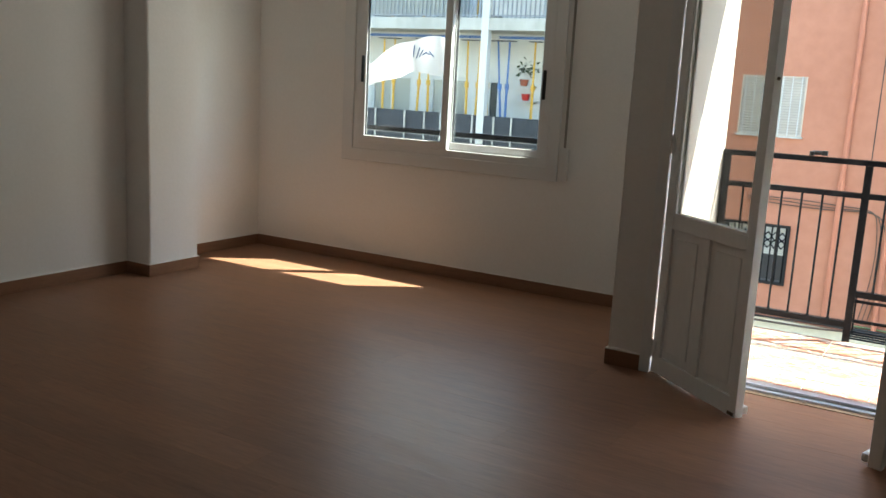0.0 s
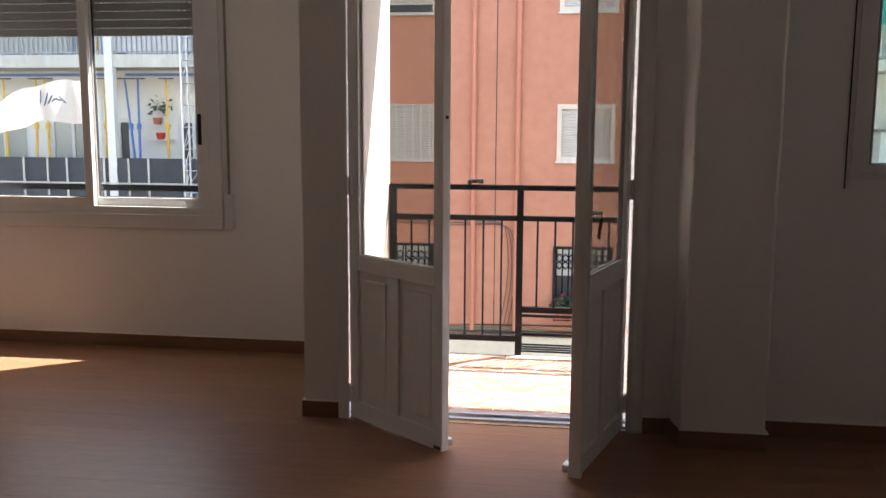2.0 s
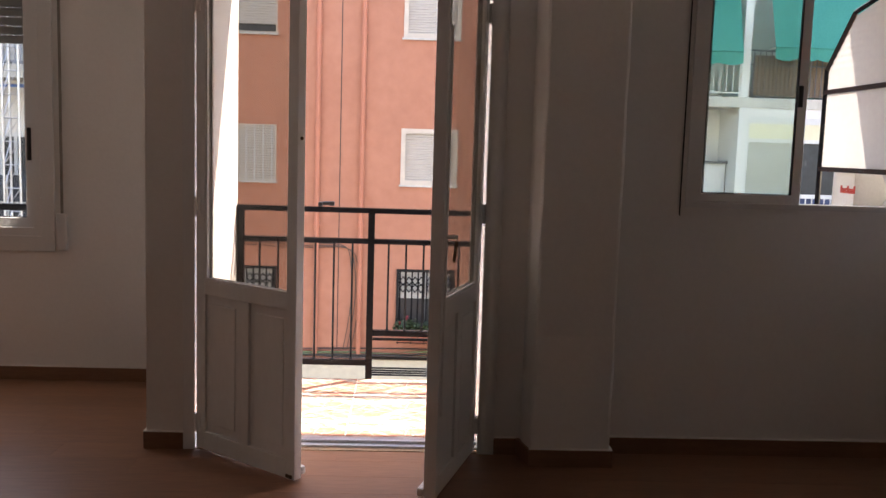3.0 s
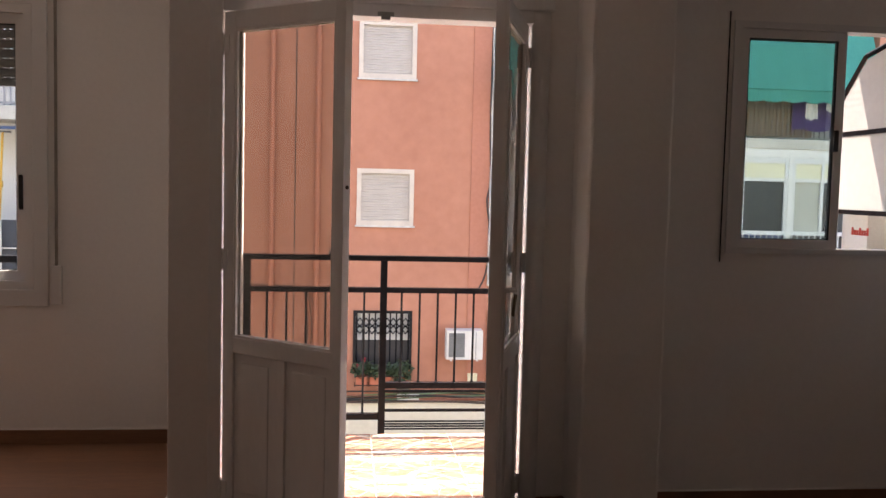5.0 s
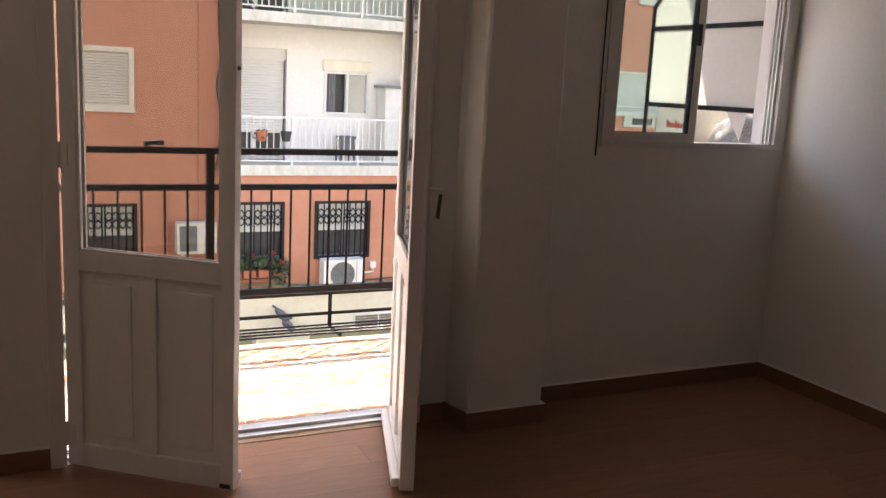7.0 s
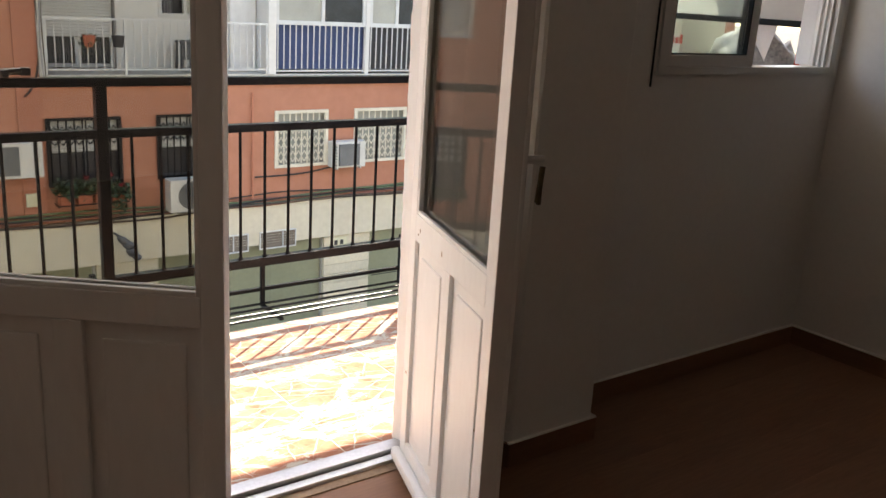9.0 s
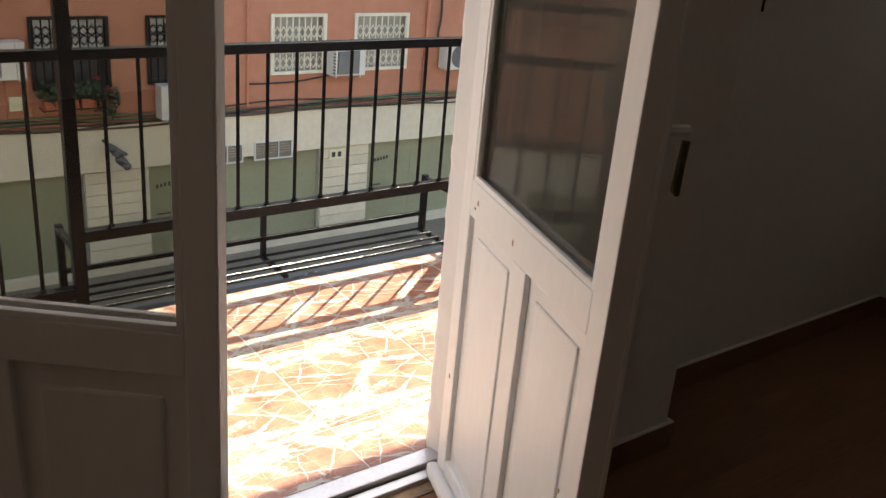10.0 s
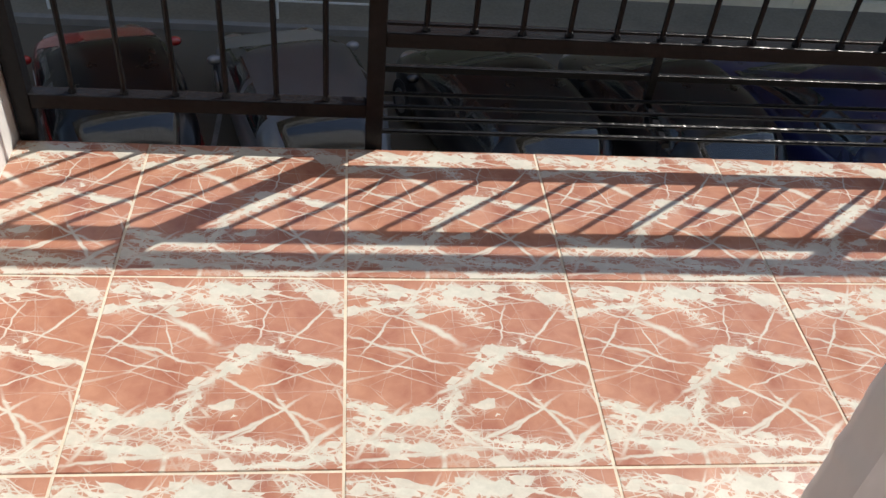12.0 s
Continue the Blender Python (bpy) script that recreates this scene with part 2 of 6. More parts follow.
STEEL = material("steel", (0.5, 0.5, 0.5), (0.35, 0.35, 0.35), rough=0.3, metal=1.0)
IRON = material("black_gloss_enamel", (0.008, 0.0085, 0.010), (0.013, 0.013, 0.015), rough=0.2, scale=14, fine=75, bump=0.7, spec=0.13, coat=0.0, depth=0.004)
GLASS = glass_material("window_glass", (0.97, 0.985, 0.98))
DOOR_GLASS = glass_material("dusty_door_glass", (0.76, 0.745, 0.71), 0.75)
GLASS_GREEN = glass_material("double_green_glass", (0.88, 0.94, 0.91))
TILE = marble_material("red_marble_tile")
GROUT = material("cream_grout", (0.66, 0.60, 0.48), (0.5, 0.44, 0.35), rough=0.85, scale=9)
WHITE_RENDER = material("white_render", (0.78, 0.77, 0.74), (0.68, 0.67, 0.63), rough=0.85, scale=0.9, fine=30, bump=0.3, depth=0.006)
CORAL = material("coral_render", (0.44, 0.198, 0.124), (0.37, 0.155, 0.094), rough=0.9, scale=0.45, fine=4, bump=0.12, depth=0.008)
# the coral render again, redder to paint in the shading at the corner
CORAL_SHADED = material("coral_render_shaded", (0.42, 0.175, 0.112), (0.37, 0.15, 0.092), rough=0.9, scale=0.6, fine=14, bump=0.3, depth=0.008)
CORAL_PIPE = material("coral_painted_pipe", (0.47, 0.18, 0.105), (0.41, 0.15, 0.085), rough=0.6)
FAR_WHITE = material("balcony_white_paint", (0.66, 0.65, 0.615), (0.60, 0.59, 0.56), rough=0.85, scale=0.6, fine=12, bump=0.08)
FAR_SLAB = material("stained_slab_paint", (0.56, 0.545, 0.49), (0.38, 0.36, 0.31), rough=0.9, scale=0.8, fine=9, stretch=(1, 1, 0.4))
SHUTTER = material("cream_shutter_slat", (0.47, 0.43, 0.37), (0.40, 0.36, 0.31), rough=0.6, scale=3)
CREAM = material("cream_panel", (0.66, 0.63, 0.44), (0.58, 0.55, 0.38), rough=0.6, scale=2)
# near-black: shade painted into openings, also plain black for a pot and a screen
SHADE_BLACK = material("room_shade_and_black", (0.03, 0.03, 0.035), (0.015, 0.015, 0.018), rough=0.5)
FAR_GLASS = material("far_window_pane", (0.035, 0.04, 0.045), (0.02, 0.024, 0.028), rough=0.25, spec=0.35)
GREY_GLASS = material("curtained_pane", (0.40, 0.405, 0.36), (0.30, 0.305, 0.27), rough=0.12, scale=1.5)
CURTAIN = material("grey_curtain", (0.22, 0.22, 0.24), (0.14, 0.14, 0.15), rough=0.9, stretch=(20, 1, 1))
FASCIA = material("beige_stone_fascia", (0.62, 0.565, 0.435), (0.54, 0.485, 0.37), rough=0.85, scale=0.8, fine=8, bump=0.2)
STONE = material("cream_stone_cladding", (0.64, 0.575, 0.43), (0.54, 0.48, 0.355), rough=0.7, scale=2.5, fine=20, vary=0.06)
SHOP_GREEN = material("sage_green_shop_panel", (0.275, 0.278, 0.178), (0.235, 0.238, 0.152), rough=0.35, scale=0.7, fine=12, bump=0.03)
CONCRETE = material("pavement_concrete", (0.20, 0.175, 0.130), (0.14, 0.122, 0.090), rough=0.9, scale=1.2, fine=16, bump=0.3)
KERB = material("granite_kerb", (0.22, 0.21, 0.195), (0.16, 0.155, 0.145), rough=0.85, scale=4)
ASPHALT = material("asphalt", (0.115, 0.098, 0.070), (0.082, 0.070, 0.050), rough=0.9, scale=0.7, fine=60, bump=0.5)
ROAD_PAINT = material("road_paint", (0.30, 0.29, 0.27), (0.14, 0.135, 0.13), rough=0.8, scale=5)
WHITE_PAINT = material("white_metal_paint", (0.60, 0.61, 0.60), (0.50, 0.50, 0.48), rough=0.45, scale=4)
FRAME_BEIGE = material("beige_frame_paint", (0.56, 0.49, 0.40), (0.46, 0.40, 0.33), rough=0.6, scale=3)
CREAM_METAL = material("cream_metal_paint", (0.66, 0.62, 0.50), (0.56, 0.52, 0.42), rough=0.5, scale=4)
WHITE_SLAT = material("white_shutter_slat", (0.56, 0.56, 0.53), (0.51, 0.51, 0.48), rough=0.6, scale=2)
GREY_BAR = material("grey_bar_paint", (0.30, 0.31, 0.33), (0.22, 0.225, 0.24), rough=0.5, scale=4)
YELLOW_PROP = material("yellow_prop_paint", (0.70, 0.42, 0.03), (0.55, 0.30, 0.03), rough=0.5, scale=4)
BLUE_BEAM = material("blue_beam_paint", (0.06, 0.16, 0.42), (0.05, 0.11, 0.28), rough=0.5, scale=4)
MESH_NET = material("black_debris_net", (0.05, 0.055, 0.065), (0.025, 0.028, 0.033), rough=0.8, scale=2.2, fine=14, bump=0.6, depth=0.05)
AWNING = cloth_material("teal_awning_cloth", (0.075, 0.36, 0.29), (0.05, 0.30, 0.24))
BANNER = cloth_material("white_banner_cloth", (0.6, 0.59, 0.58), (0.5, 0.49, 0.485), 0.35)
PLASTIC_SHEET = cloth_material("frosted_plastic_sheet", (0.39, 0.39, 0.375), (0.33, 0.335, 0.325), 0.5)
BROWN_SCREEN = cloth_material("brown_balcony_screen", (0.27, 0.20, 0.14), (0.19, 0.14, 0.1), 0.2)
PURPLE = cloth_material("purple_cloth", (0.07, 0.05, 0.13), (0.05, 0.035, 0.09), 0.15)
WHITE_CLOTH = cloth_material("white_cloth", (0.7, 0.7, 0.7), (0.6, 0.6, 0.6), 0.2)
BLUE_SCREEN = material("blue_balcony_screen", (0.035, 0.062, 0.16), (0.025, 0.045, 0.115), rough=0.6, scale=1.5, stretch=(6, 1, 1))
RED = material("red_plastic", (0.5, 0.03, 0.02), (0.4, 0.02, 0.015), rough=0.4)
TERRACOTTA = material("terracotta", (0.42, 0.13, 0.07), (0.32, 0.09, 0.05), rough=0.8)
LEAF = material("geranium_leaf", (0.055, 0.085, 0.035), (0.035, 0.055, 0.025), rough=0.6, scale=20)
FLOWER = material("red_petals", (0.36, 0.03, 0.035), (0.25, 0.015, 0.02), rough=0.6)
GREY_PLASTIC = material("grey_plastic", (0.10, 0.10, 0.105), (0.07, 0.07, 0.075), rough=0.5)
AC_WHITE = material("yellowed_white_casing", (0.62, 0.61, 0.56), (0.52, 0.5, 0.45), rough=0.5, scale=3)
AC_GRILLE = material("grey_grille", (0.16, 0.165, 0.16), (0.10, 0.10, 0.10), rough=0.6)
VENT_BROWN = material("dusty_brown_louvre", (0.20, 0.165, 0.13), (0.13, 0.11, 0.09), rough=0.7, scale=5)
CABLE_BLACK = material("black_cable", (0.03, 0.025, 0.022), rough=0.6)
CABLE_RED = material("coral_painted_cable", (0.30, 0.12, 0.08), (0.2, 0.08, 0.05), rough=0.6)
CABLE_BROWN = material("brown_cable", (0.10, 0.065, 0.045), (0.07, 0.045, 0.03), rough=0.6)
CABLE_GREEN = material("green_cable", (0.13, 0.19, 0.09), (0.08, 0.11, 0.06), rough=0.5)
CARTON = material("printed_carton", (0.68, 0.69, 0.62), (0.60, 0.61, 0.54), rough=0.7, scale=3)
RED_INK = material("red_print", (0.55, 0.05, 0.03), rough=0.6)
DARK_INK = material("black_print", (0.03, 0.03, 0.03), rough=0.6)
TYRE = material("tyre_rubber", (0.015, 0.015, 0.015), rough=0.85)
CAR_GLASS = material("car_window", (0.02, 0.024, 0.028), rough=0.05, spec=1.0, coat=1.0)
CAR_RED = material("red_car_paint", (0.32, 0.014, 0.012), (0.26, 0.011, 0.01), rough=0.25, coat=0.8, bump=0)
CAR_SILVER = material("silver_car_paint", (0.20, 0.205, 0.22), (0.18, 0.185, 0.195), rough=0.35, metal=0.4, coat=0.7, bump=0)
CAR_BLACK = material("black_car_paint", (0.008, 0.008, 0.009), (0.006, 0.006, 0.007), rough=0.3, coat=0.4, bump=0)
CAR_BLUE = material("blue_car_paint", (0.012, 0.016, 0.075), (0.01, 0.013, 0.06), rough=0.3, coat=0.5, bump=0)

# ---- building helpers ----


def box(bm, x0, x1, y0, y1, z0, z1, bevel=0.0):
    made = bmesh.ops.create_cube(bm, size=1.0, matrix=Matrix.LocRotScale(((x0 + x1) / 2, (y0 + y1) / 2, (z0 + z1) / 2), None, (abs(x1 - x0), abs(y1 - y0), abs(z1 - z0))))
    if bevel:
        edges = list({e for v in made["verts"] for e in v.link_edges})
        bmesh.ops.bevel(bm, geom=edges, offset=bevel, segments=2, profile=0.6, affect="EDGES")
    return bm


def rod(bm, a, b, r, sides=8):
    a, b = Vector(a), Vector(b)
    way = b - a
    m = Matrix.Translation((a + b) / 2) @ way.to_track_quat("Z", "Y").to_matrix().to_4x4()
    bmesh.ops.create_cone(bm, cap_ends=True, segments=sides, radius1=r, radius2=r, depth=way.length, matrix=m)
    return bm


def made(*args, bevel=0.0):
    """A new bmesh with one box."""
    return box(bmesh.new(), *args, bevel=bevel)


def part(name, bm, mat, parent=None, label="", smooth=False):
    me = bpy.data.meshes.new(name)
    bm.to_mesh(me)
    bm.free()
    me.materials.append(mat)
    if smooth:
        for p in me.polygons:
            p.use_smooth = True
    ob = new(name, me)
    ob.parent = parent
    if label:
        ob["label"] = label
    return ob


def shared(name, me, parent, loc=(0, 0, 0), turn=0.0):
    ob = new(name, me)
    ob.parent = parent
    ob.location = loc
    ob.rotation_euler = (0, 0, turn)
    return ob


def thing(name, loc, label, category, group="", turn=0.0):
    ob = new(name)
    ob.empty_display_size = 0.1
    ob.matrix_world = pose(*loc, 0, 0, turn)
    return tagged(ob, label, category, group)


def structure(name, bm, mat, label="", category="", parent=None):
    return tagged(part(name, bm, mat, parent), label, category, "", "structure")


def pierced(bm, x0, x1, z0, z1, y0, y1, holes):
    """A wall in the x-z plane, y0 to y1 thick, with holes (xa, xb, za, zb) going through it."""
    xs = sorted({x0, x1, *[min(max(h[i], x0), x1) for h in holes for i in (0, 1)]})
    zs = sorted({z0, z1, *[min(max(h[i], z0), z1) for h in holes for i in (2, 3)]})
    solid = {}
    for i in range(len(xs) - 1):
        for k in range(len(zs) - 1):
            cx, cz = (xs[i] + xs[i + 1]) / 2, (zs[k] + zs[k + 1]) / 2
            solid[i, k] = not any(h[0] < cx < h[1] and h[2] < cz < h[3] for h in holes)

    def quad(*co):
        bm.faces.new([bm.verts.new(c) for c in co])
    for (i, k), s in solid.items():
        if not s:
            continue
        a, b, c, d = xs[i], xs[i + 1], zs[k], zs[k + 1]
        quad((a, y0, c), (b, y0, c), (b, y0, d), (a, y0, d))
        quad((b, y1, c), (a, y1, c), (a, y1, d), (b, y1, d))
        if not solid.get((i - 1, k)):
            quad((a, y1, c), (a, y0, c), (a, y0, d), (a, y1, d))
        if not solid.get((i + 1, k)):
            quad((b, y0, c), (b, y1, c), (b, y1, d), (b, y0, d))
        if not solid.get((i, k - 1)):
            quad((a, y1, c), (b, y1, c), (b, y0, c), (a, y0, c))
        if not solid.get((i, k + 1)):
            quad((a, y0, d), (b, y0, d), (b, y1, d), (a, y1, d))
    bmesh.ops.remove_doubles(bm, verts=bm.verts, dist=0.0005)
    return bm


def tube(name, points, r, mat, parent=None, label=""):
    cu = bpy.data.curves.new(name, "CURVE")
    cu.dimensions, cu.bevel_depth, cu.bevel_resolution, cu.resolution_u = "3D", r, 1, 4
    sp = cu.splines.new("NURBS")
    sp.points.add(len(points) - 1)
    sp.use_endpoint_u, sp.order_u = True, 3
    for p, co in zip(sp.points, points):
        p.co = (*co, 1)
    cu.materials.append(mat)
    ob = new(name, cu)
    ob.parent = parent
    if label:
        ob["label"] = label
    return ob


def leaves(bm, centre, radius, count, size, rnd):
    for _ in range(count):
        d = Vector((rnd.gauss(0, 1), rnd.gauss(0, 1), rnd.gauss(0, 0.8)))
        c = Vector(centre) + d.normalized() * radius * rnd.random() ** 0.5
        u = Vector((rnd.uniform(-1, 1), rnd.uniform(-1, 1), rnd.uniform(-0.6, 0.6))).normalized()
        w = u.cross(Vector((rnd.uniform(-1, 1), rnd.uniform(-1, 1), 1))).normalized()
        s = size * rnd.uniform(0.6, 1.2)
        bm.faces.new([bm.verts.new(c + u * s), bm.verts.new(c + w * s * 0.7), bm.verts.new(c - u * s), bm.verts.new(c - w * s * 0.7)])
    return bm


FRONT = 15.95      # face of the building across the street
STREET = -6.7      # level of the road
CEIL = 2.75


def ribbed(bm, x0, x1, y, z0, z1, pitch, depth=0.016):
    """One continuous sheet of shutter slats, each slat bowed a little."""
    rows, z = [], z0
    while z < z1 - 0.001:
        for t, d in ((0.0, 0.0), (0.12, -depth), (0.85, -depth * 0.8), (0.99, 0.0)):
            zz = min(z + pitch * t, z1)
            rows.append((bm.verts.new((x0, y + d, zz)), bm.verts.new((x1, y + d, zz))))
        z += pitch
    for lo, hi in zip(rows, rows[1:]):
        bm.faces.new((lo[0], lo[1], hi[1], hi[0]))
    return bm


# ---- room shell ----
structure("floor", made(-4.14, 2.95, -6.5, 1.13, -0.12, -0.009), LAMINATE_EDGE, "reddish brown wood laminate floor laid in long planks", "floor")
structure("ceiling", made(-4.4, 3.1, -6.62, 1.25, CEIL, CEIL + 0.2), CEILING_PAINT, "plain white painted ceiling", "ceiling")
structure("wall_north", pierced(bmesh.new(), -0.5, 1.2, -0.12, CEIL, -0.03, 0.13, [(-0.52, 0.955, -0.2, 2.25)]), WHITE_WALL, "white plastered wall around the balcony door", "wall")
structure("wall_north_2", pierced(bmesh.new(), 1.2, 3.1, -0.12, CEIL, 0.012, 0.16, [(1.825, 2.90, 1.21, 2.255)]), WHITE_WALL, "white plastered wall with a small sliding window", "wall")
structure("wall_north_3", pierced(bmesh.new(), -4.4, -0.675, -0.12, CEIL, 1.13, 1.25, [(-3.205, -1.605, 0.855, 2.40)]), WHITE_WALL, "white plastered bay wall with a sliding window", "wall")
structure("wall_east_2", made(-0.675, -0.5, -0.03, 1.25, -0.12, CEIL, bevel=0.006), WHITE_WALL, "white plastered pier between bay and balcony", "wall")
structure("wall_east", made(2.95, 3.1, -6.5, 0.012, -0.12, CEIL), WHITE_WALL, "plain white plastered side wall", "wall")
structure("wall_west", made(-4.4, -4.14, -6.5, 1.13, -0.12, CEIL), WHITE_WALL, "plain white plastered side wall", "wall")
structure("wall_west_2", made(-4.14, -4.02, -6.5, -0.28, -0.12, CEIL), WHITE_WALL, "plain white plastered side wall", "wall")
structure("wall_south", made(-4.4, 3.1, -6.62, -6.5, -0.12, CEIL), WHITE_WALL, "plain white plastered back wall", "wall")


def plaster_pillar(name, x0, x1, y0, y1, label, splay=0.0):
    """A hand-plastered square column with slightly uneven, rounded arrises."""
    bm = bmesh.new()
    rnd = random.Random(len(label))
    n, rings = 18, []
    for k in range(n + 1):
        z = CEIL * k / n
        j = [rnd.uniform(-0.004, 0.004) for _ in range(4)]
        r = 0.014
        a0 = x0 + splay + j[0]
        co = [(x0, y1), (x0 + splay * 0.35, y0 + 0.1), (a0, y0 + r), (a0 + r * 0.3, y0 + r * 0.3), (a0 + r, y0 + j[1]),
              (x1 - r + j[2], y0 + j[1]), (x1 - r * 0.3 + j[2], y0 + r * 0.3), (x1 + j[2], y0 + r), (x1 + j[2], y1)]
        rings.append([bm.verts.new((a, b, z)) for a, b in co])
    for lo, hi in zip(rings, rings[1:]):
        for i in range(8):
            bm.faces.new((lo[i], lo[i + 1], hi[i + 1], hi[i]))
        bm.faces.new((lo[8], lo[0], hi[0], hi[8]))
    bm.normal_update()
    return tagged(part(name, bm, WHITE_WALL, smooth=False), label, "pillar", "", "structure")


plaster_pillar("column_1", 1.074, 1.479, -0.187, 0.1, "white plastered column beside the balcony door", 0.036)
plaster_pillar("column_2", -4.14, -3.80, -0.28, 0.14, "white plastered pillar standing out from the side wall")


def skirting(x0, x1, y0, y1):
    board = structure("baseboard", made(x0, x1, y0, y1, 0.0, 0.08, bevel=0.002), SKIRTING, "brown wood-look skirting board", "skirting")
    part("caulk_bead", made(x0, x1, y0 + 0.002, y1, 0.08, 0.085), WHITE_WALL, board, "thin white caulk line")


T = 0.012
skirting(-4.14, -0.675 - T, 1.13 - T, 1.13)
skirting(-4.14, -4.14 + T, 0.14 + T, 1.13 - T)
skirting(-4.14, -3.80, 0.14, 0.14 + T)
skirting(-3.80, -3.80 + T, -0.28 - T, 0.14 + T)
skirting(-4.02, -3.80, -0.28 - T, -0.28)
skirting(-4.02, -4.02 + T, -6.5, -0.28 - T)
skirting(-0.675 - T, -0.675, -0.03 - T, 1.13)
skirting(-0.675, -0.503, -0.03 - T, -0.03)
skirting(0.955, 1.074 - T, -0.03 - T, -0.03)
skirting(1.105, 1.479, -0.187 - T, -0.187)
skirting(1.479, 1.479 + T, -0.187 - T, 0.012)
splayed = bmesh.new()
corners = ((1.105, -0.187 - T), (1.074 - T, -0.03), (1.08, -0.03), (1.12, -0.187))
low, high = ([splayed.verts.new((*c, z)) for c in corners] for z in (0.0, 0.08))
splayed.faces.new(high)
for k in range(4):
    splayed.faces.new((low[k], low[(k + 1) % 4], high[(k + 1) % 4], high[k]))
bmesh.ops.recalc_face_normals(splayed, faces=splayed.faces)
structure("baseboard", splayed, SKIRTING, "brown wood-look skirting board", "skirting")
skirting(1.479 + T, 2.95 - T, 0.0, 0.012)
skirting(2.95 - T, 2.95, -6.5, 0.012)
skirting(-4.14, 2.95, -6.5, -6.5 + T)

# the rest of the house, outside
structure("facade_lower", made(-14, 14, -6.62, 1.12, STREET, -0.16), WHITE_RENDER, "white rendered lower storeys of the house", "house front")
structure("facade_upper", made(-14, 14, -6.62, 0.13, CEIL + 0.2, 9.0), WHITE_RENDER, "white rendered upper storeys of the house", "house front")
structure("facade_upper_2", made(-14, -0.5, 0.13, 1.25, CEIL + 0.2, 9.0), WHITE_RENDER, "white rendered upper bay of the house", "house front")
structure("facade_side", made(-14, -4.4, -6.62, 1.25, -0.16, CEIL + 0.2), WHITE_RENDER, "white rendered neighbouring front", "house front")
structure("facade_side_2", made(3.1, 14, -6.62, 0.16, -0.16, CEIL + 0.2), WHITE_RENDER, "white rendered neighbouring front", "house front")
structure("balcony_slab", made(-0.5, 14, 0.10, 1.198, -0.16, 0.0238), GROUT, "balcony slab with a tiled top", "balcony")
structure("balcony_slab_2", made(-0.5, 14, 0.13, 1.27, CEIL + 0.02, CEIL + 0.2), WHITE_RENDER, "white painted underside of the balcony above", "balcony")

# ---- balcony door ----
door_frame = thing("door_1", (0, 0, 0), "white painted wooden double balcony door frame", "door frame")
door_frame["kind"] = "structure"
fr = bmesh.new()
box(fr, -0.503, -0.448, -0.042, 0.085, 0.0, 2.25, bevel=0.004)
part("jamb", fr, DOOR_PAINT, door_frame)
fr = bmesh.new()
levels = []
for k in range(141):
    z = 2.25 * k / 140
    lump = 0.008 * noise.noise(Vector((0, 0, z * 8))) + 0.009 * noise.noise(Vector((3, 0, z * 27)))
    ring = ((0.882, -0.042), (0.882, 0.055), (0.870 + lump, 0.104), (0.874 + lump, 0.118 + 0.5 * lump), (0.958, 0.118), (0.958, -0.042))
    levels.append([fr.verts.new((x, y, z)) for x, y in ring])
for lo, hi in zip(levels, levels[1:]):
    for k in range(6):
        fr.faces.new((lo[k], lo[(k + 1) % 6], hi[(k + 1) % 6], hi[k]))
fr.faces.new(levels[0])
fr.faces.new(list(reversed(levels[-1])))
bmesh.ops.recalc_face_normals(fr, faces=fr.faces)
part("jamb", fr, DOOR_PAINT, door_frame, "jamb with a lumpy painted edge", smooth=True)
fr = bmesh.new()
box(fr, -0.448, 0.882, -0.04, 0.085, 2.195, 2.25, bevel=0.004)
part("head", fr, DOOR_PAINT, door_frame)
fr = bmesh.new()
box(fr, -0.52, 0.975, -0.052, -0.03, 2.25, 2.31, bevel=0.006)
part("cornice", fr, DOOR_PAINT, door_frame)
catch = bmesh.new()
box(catch, 0.20, 0.27, -0.052, -0.04, 2.195, 2.215, bevel=0.003)
box(catch, 0.215, 0.255, -0.06, -0.045, 2.18, 2.205, bevel=0.004)
part("bolt_keeper", catch, STEEL, door_frame, "small metal bolt keeper")
sill = bmesh.new()
box(sill, -0.5, 0.955, 0.046, 0.101, -0.01, 0.030, bevel=0.004)
box(sill, -0.5, 0.955, 0.008, 0.040, -0.01, 0.016, bevel=0.003)
part("threshold", sill, ALU_GREY, door_frame, "grey aluminium threshold with two ridges")
part("threshold_strip", made(-0.5, 0.955, -0.03, 0.008, -0.01, 0.004), BARE_WOOD, door_frame, "thin wooden strip inside the threshold")


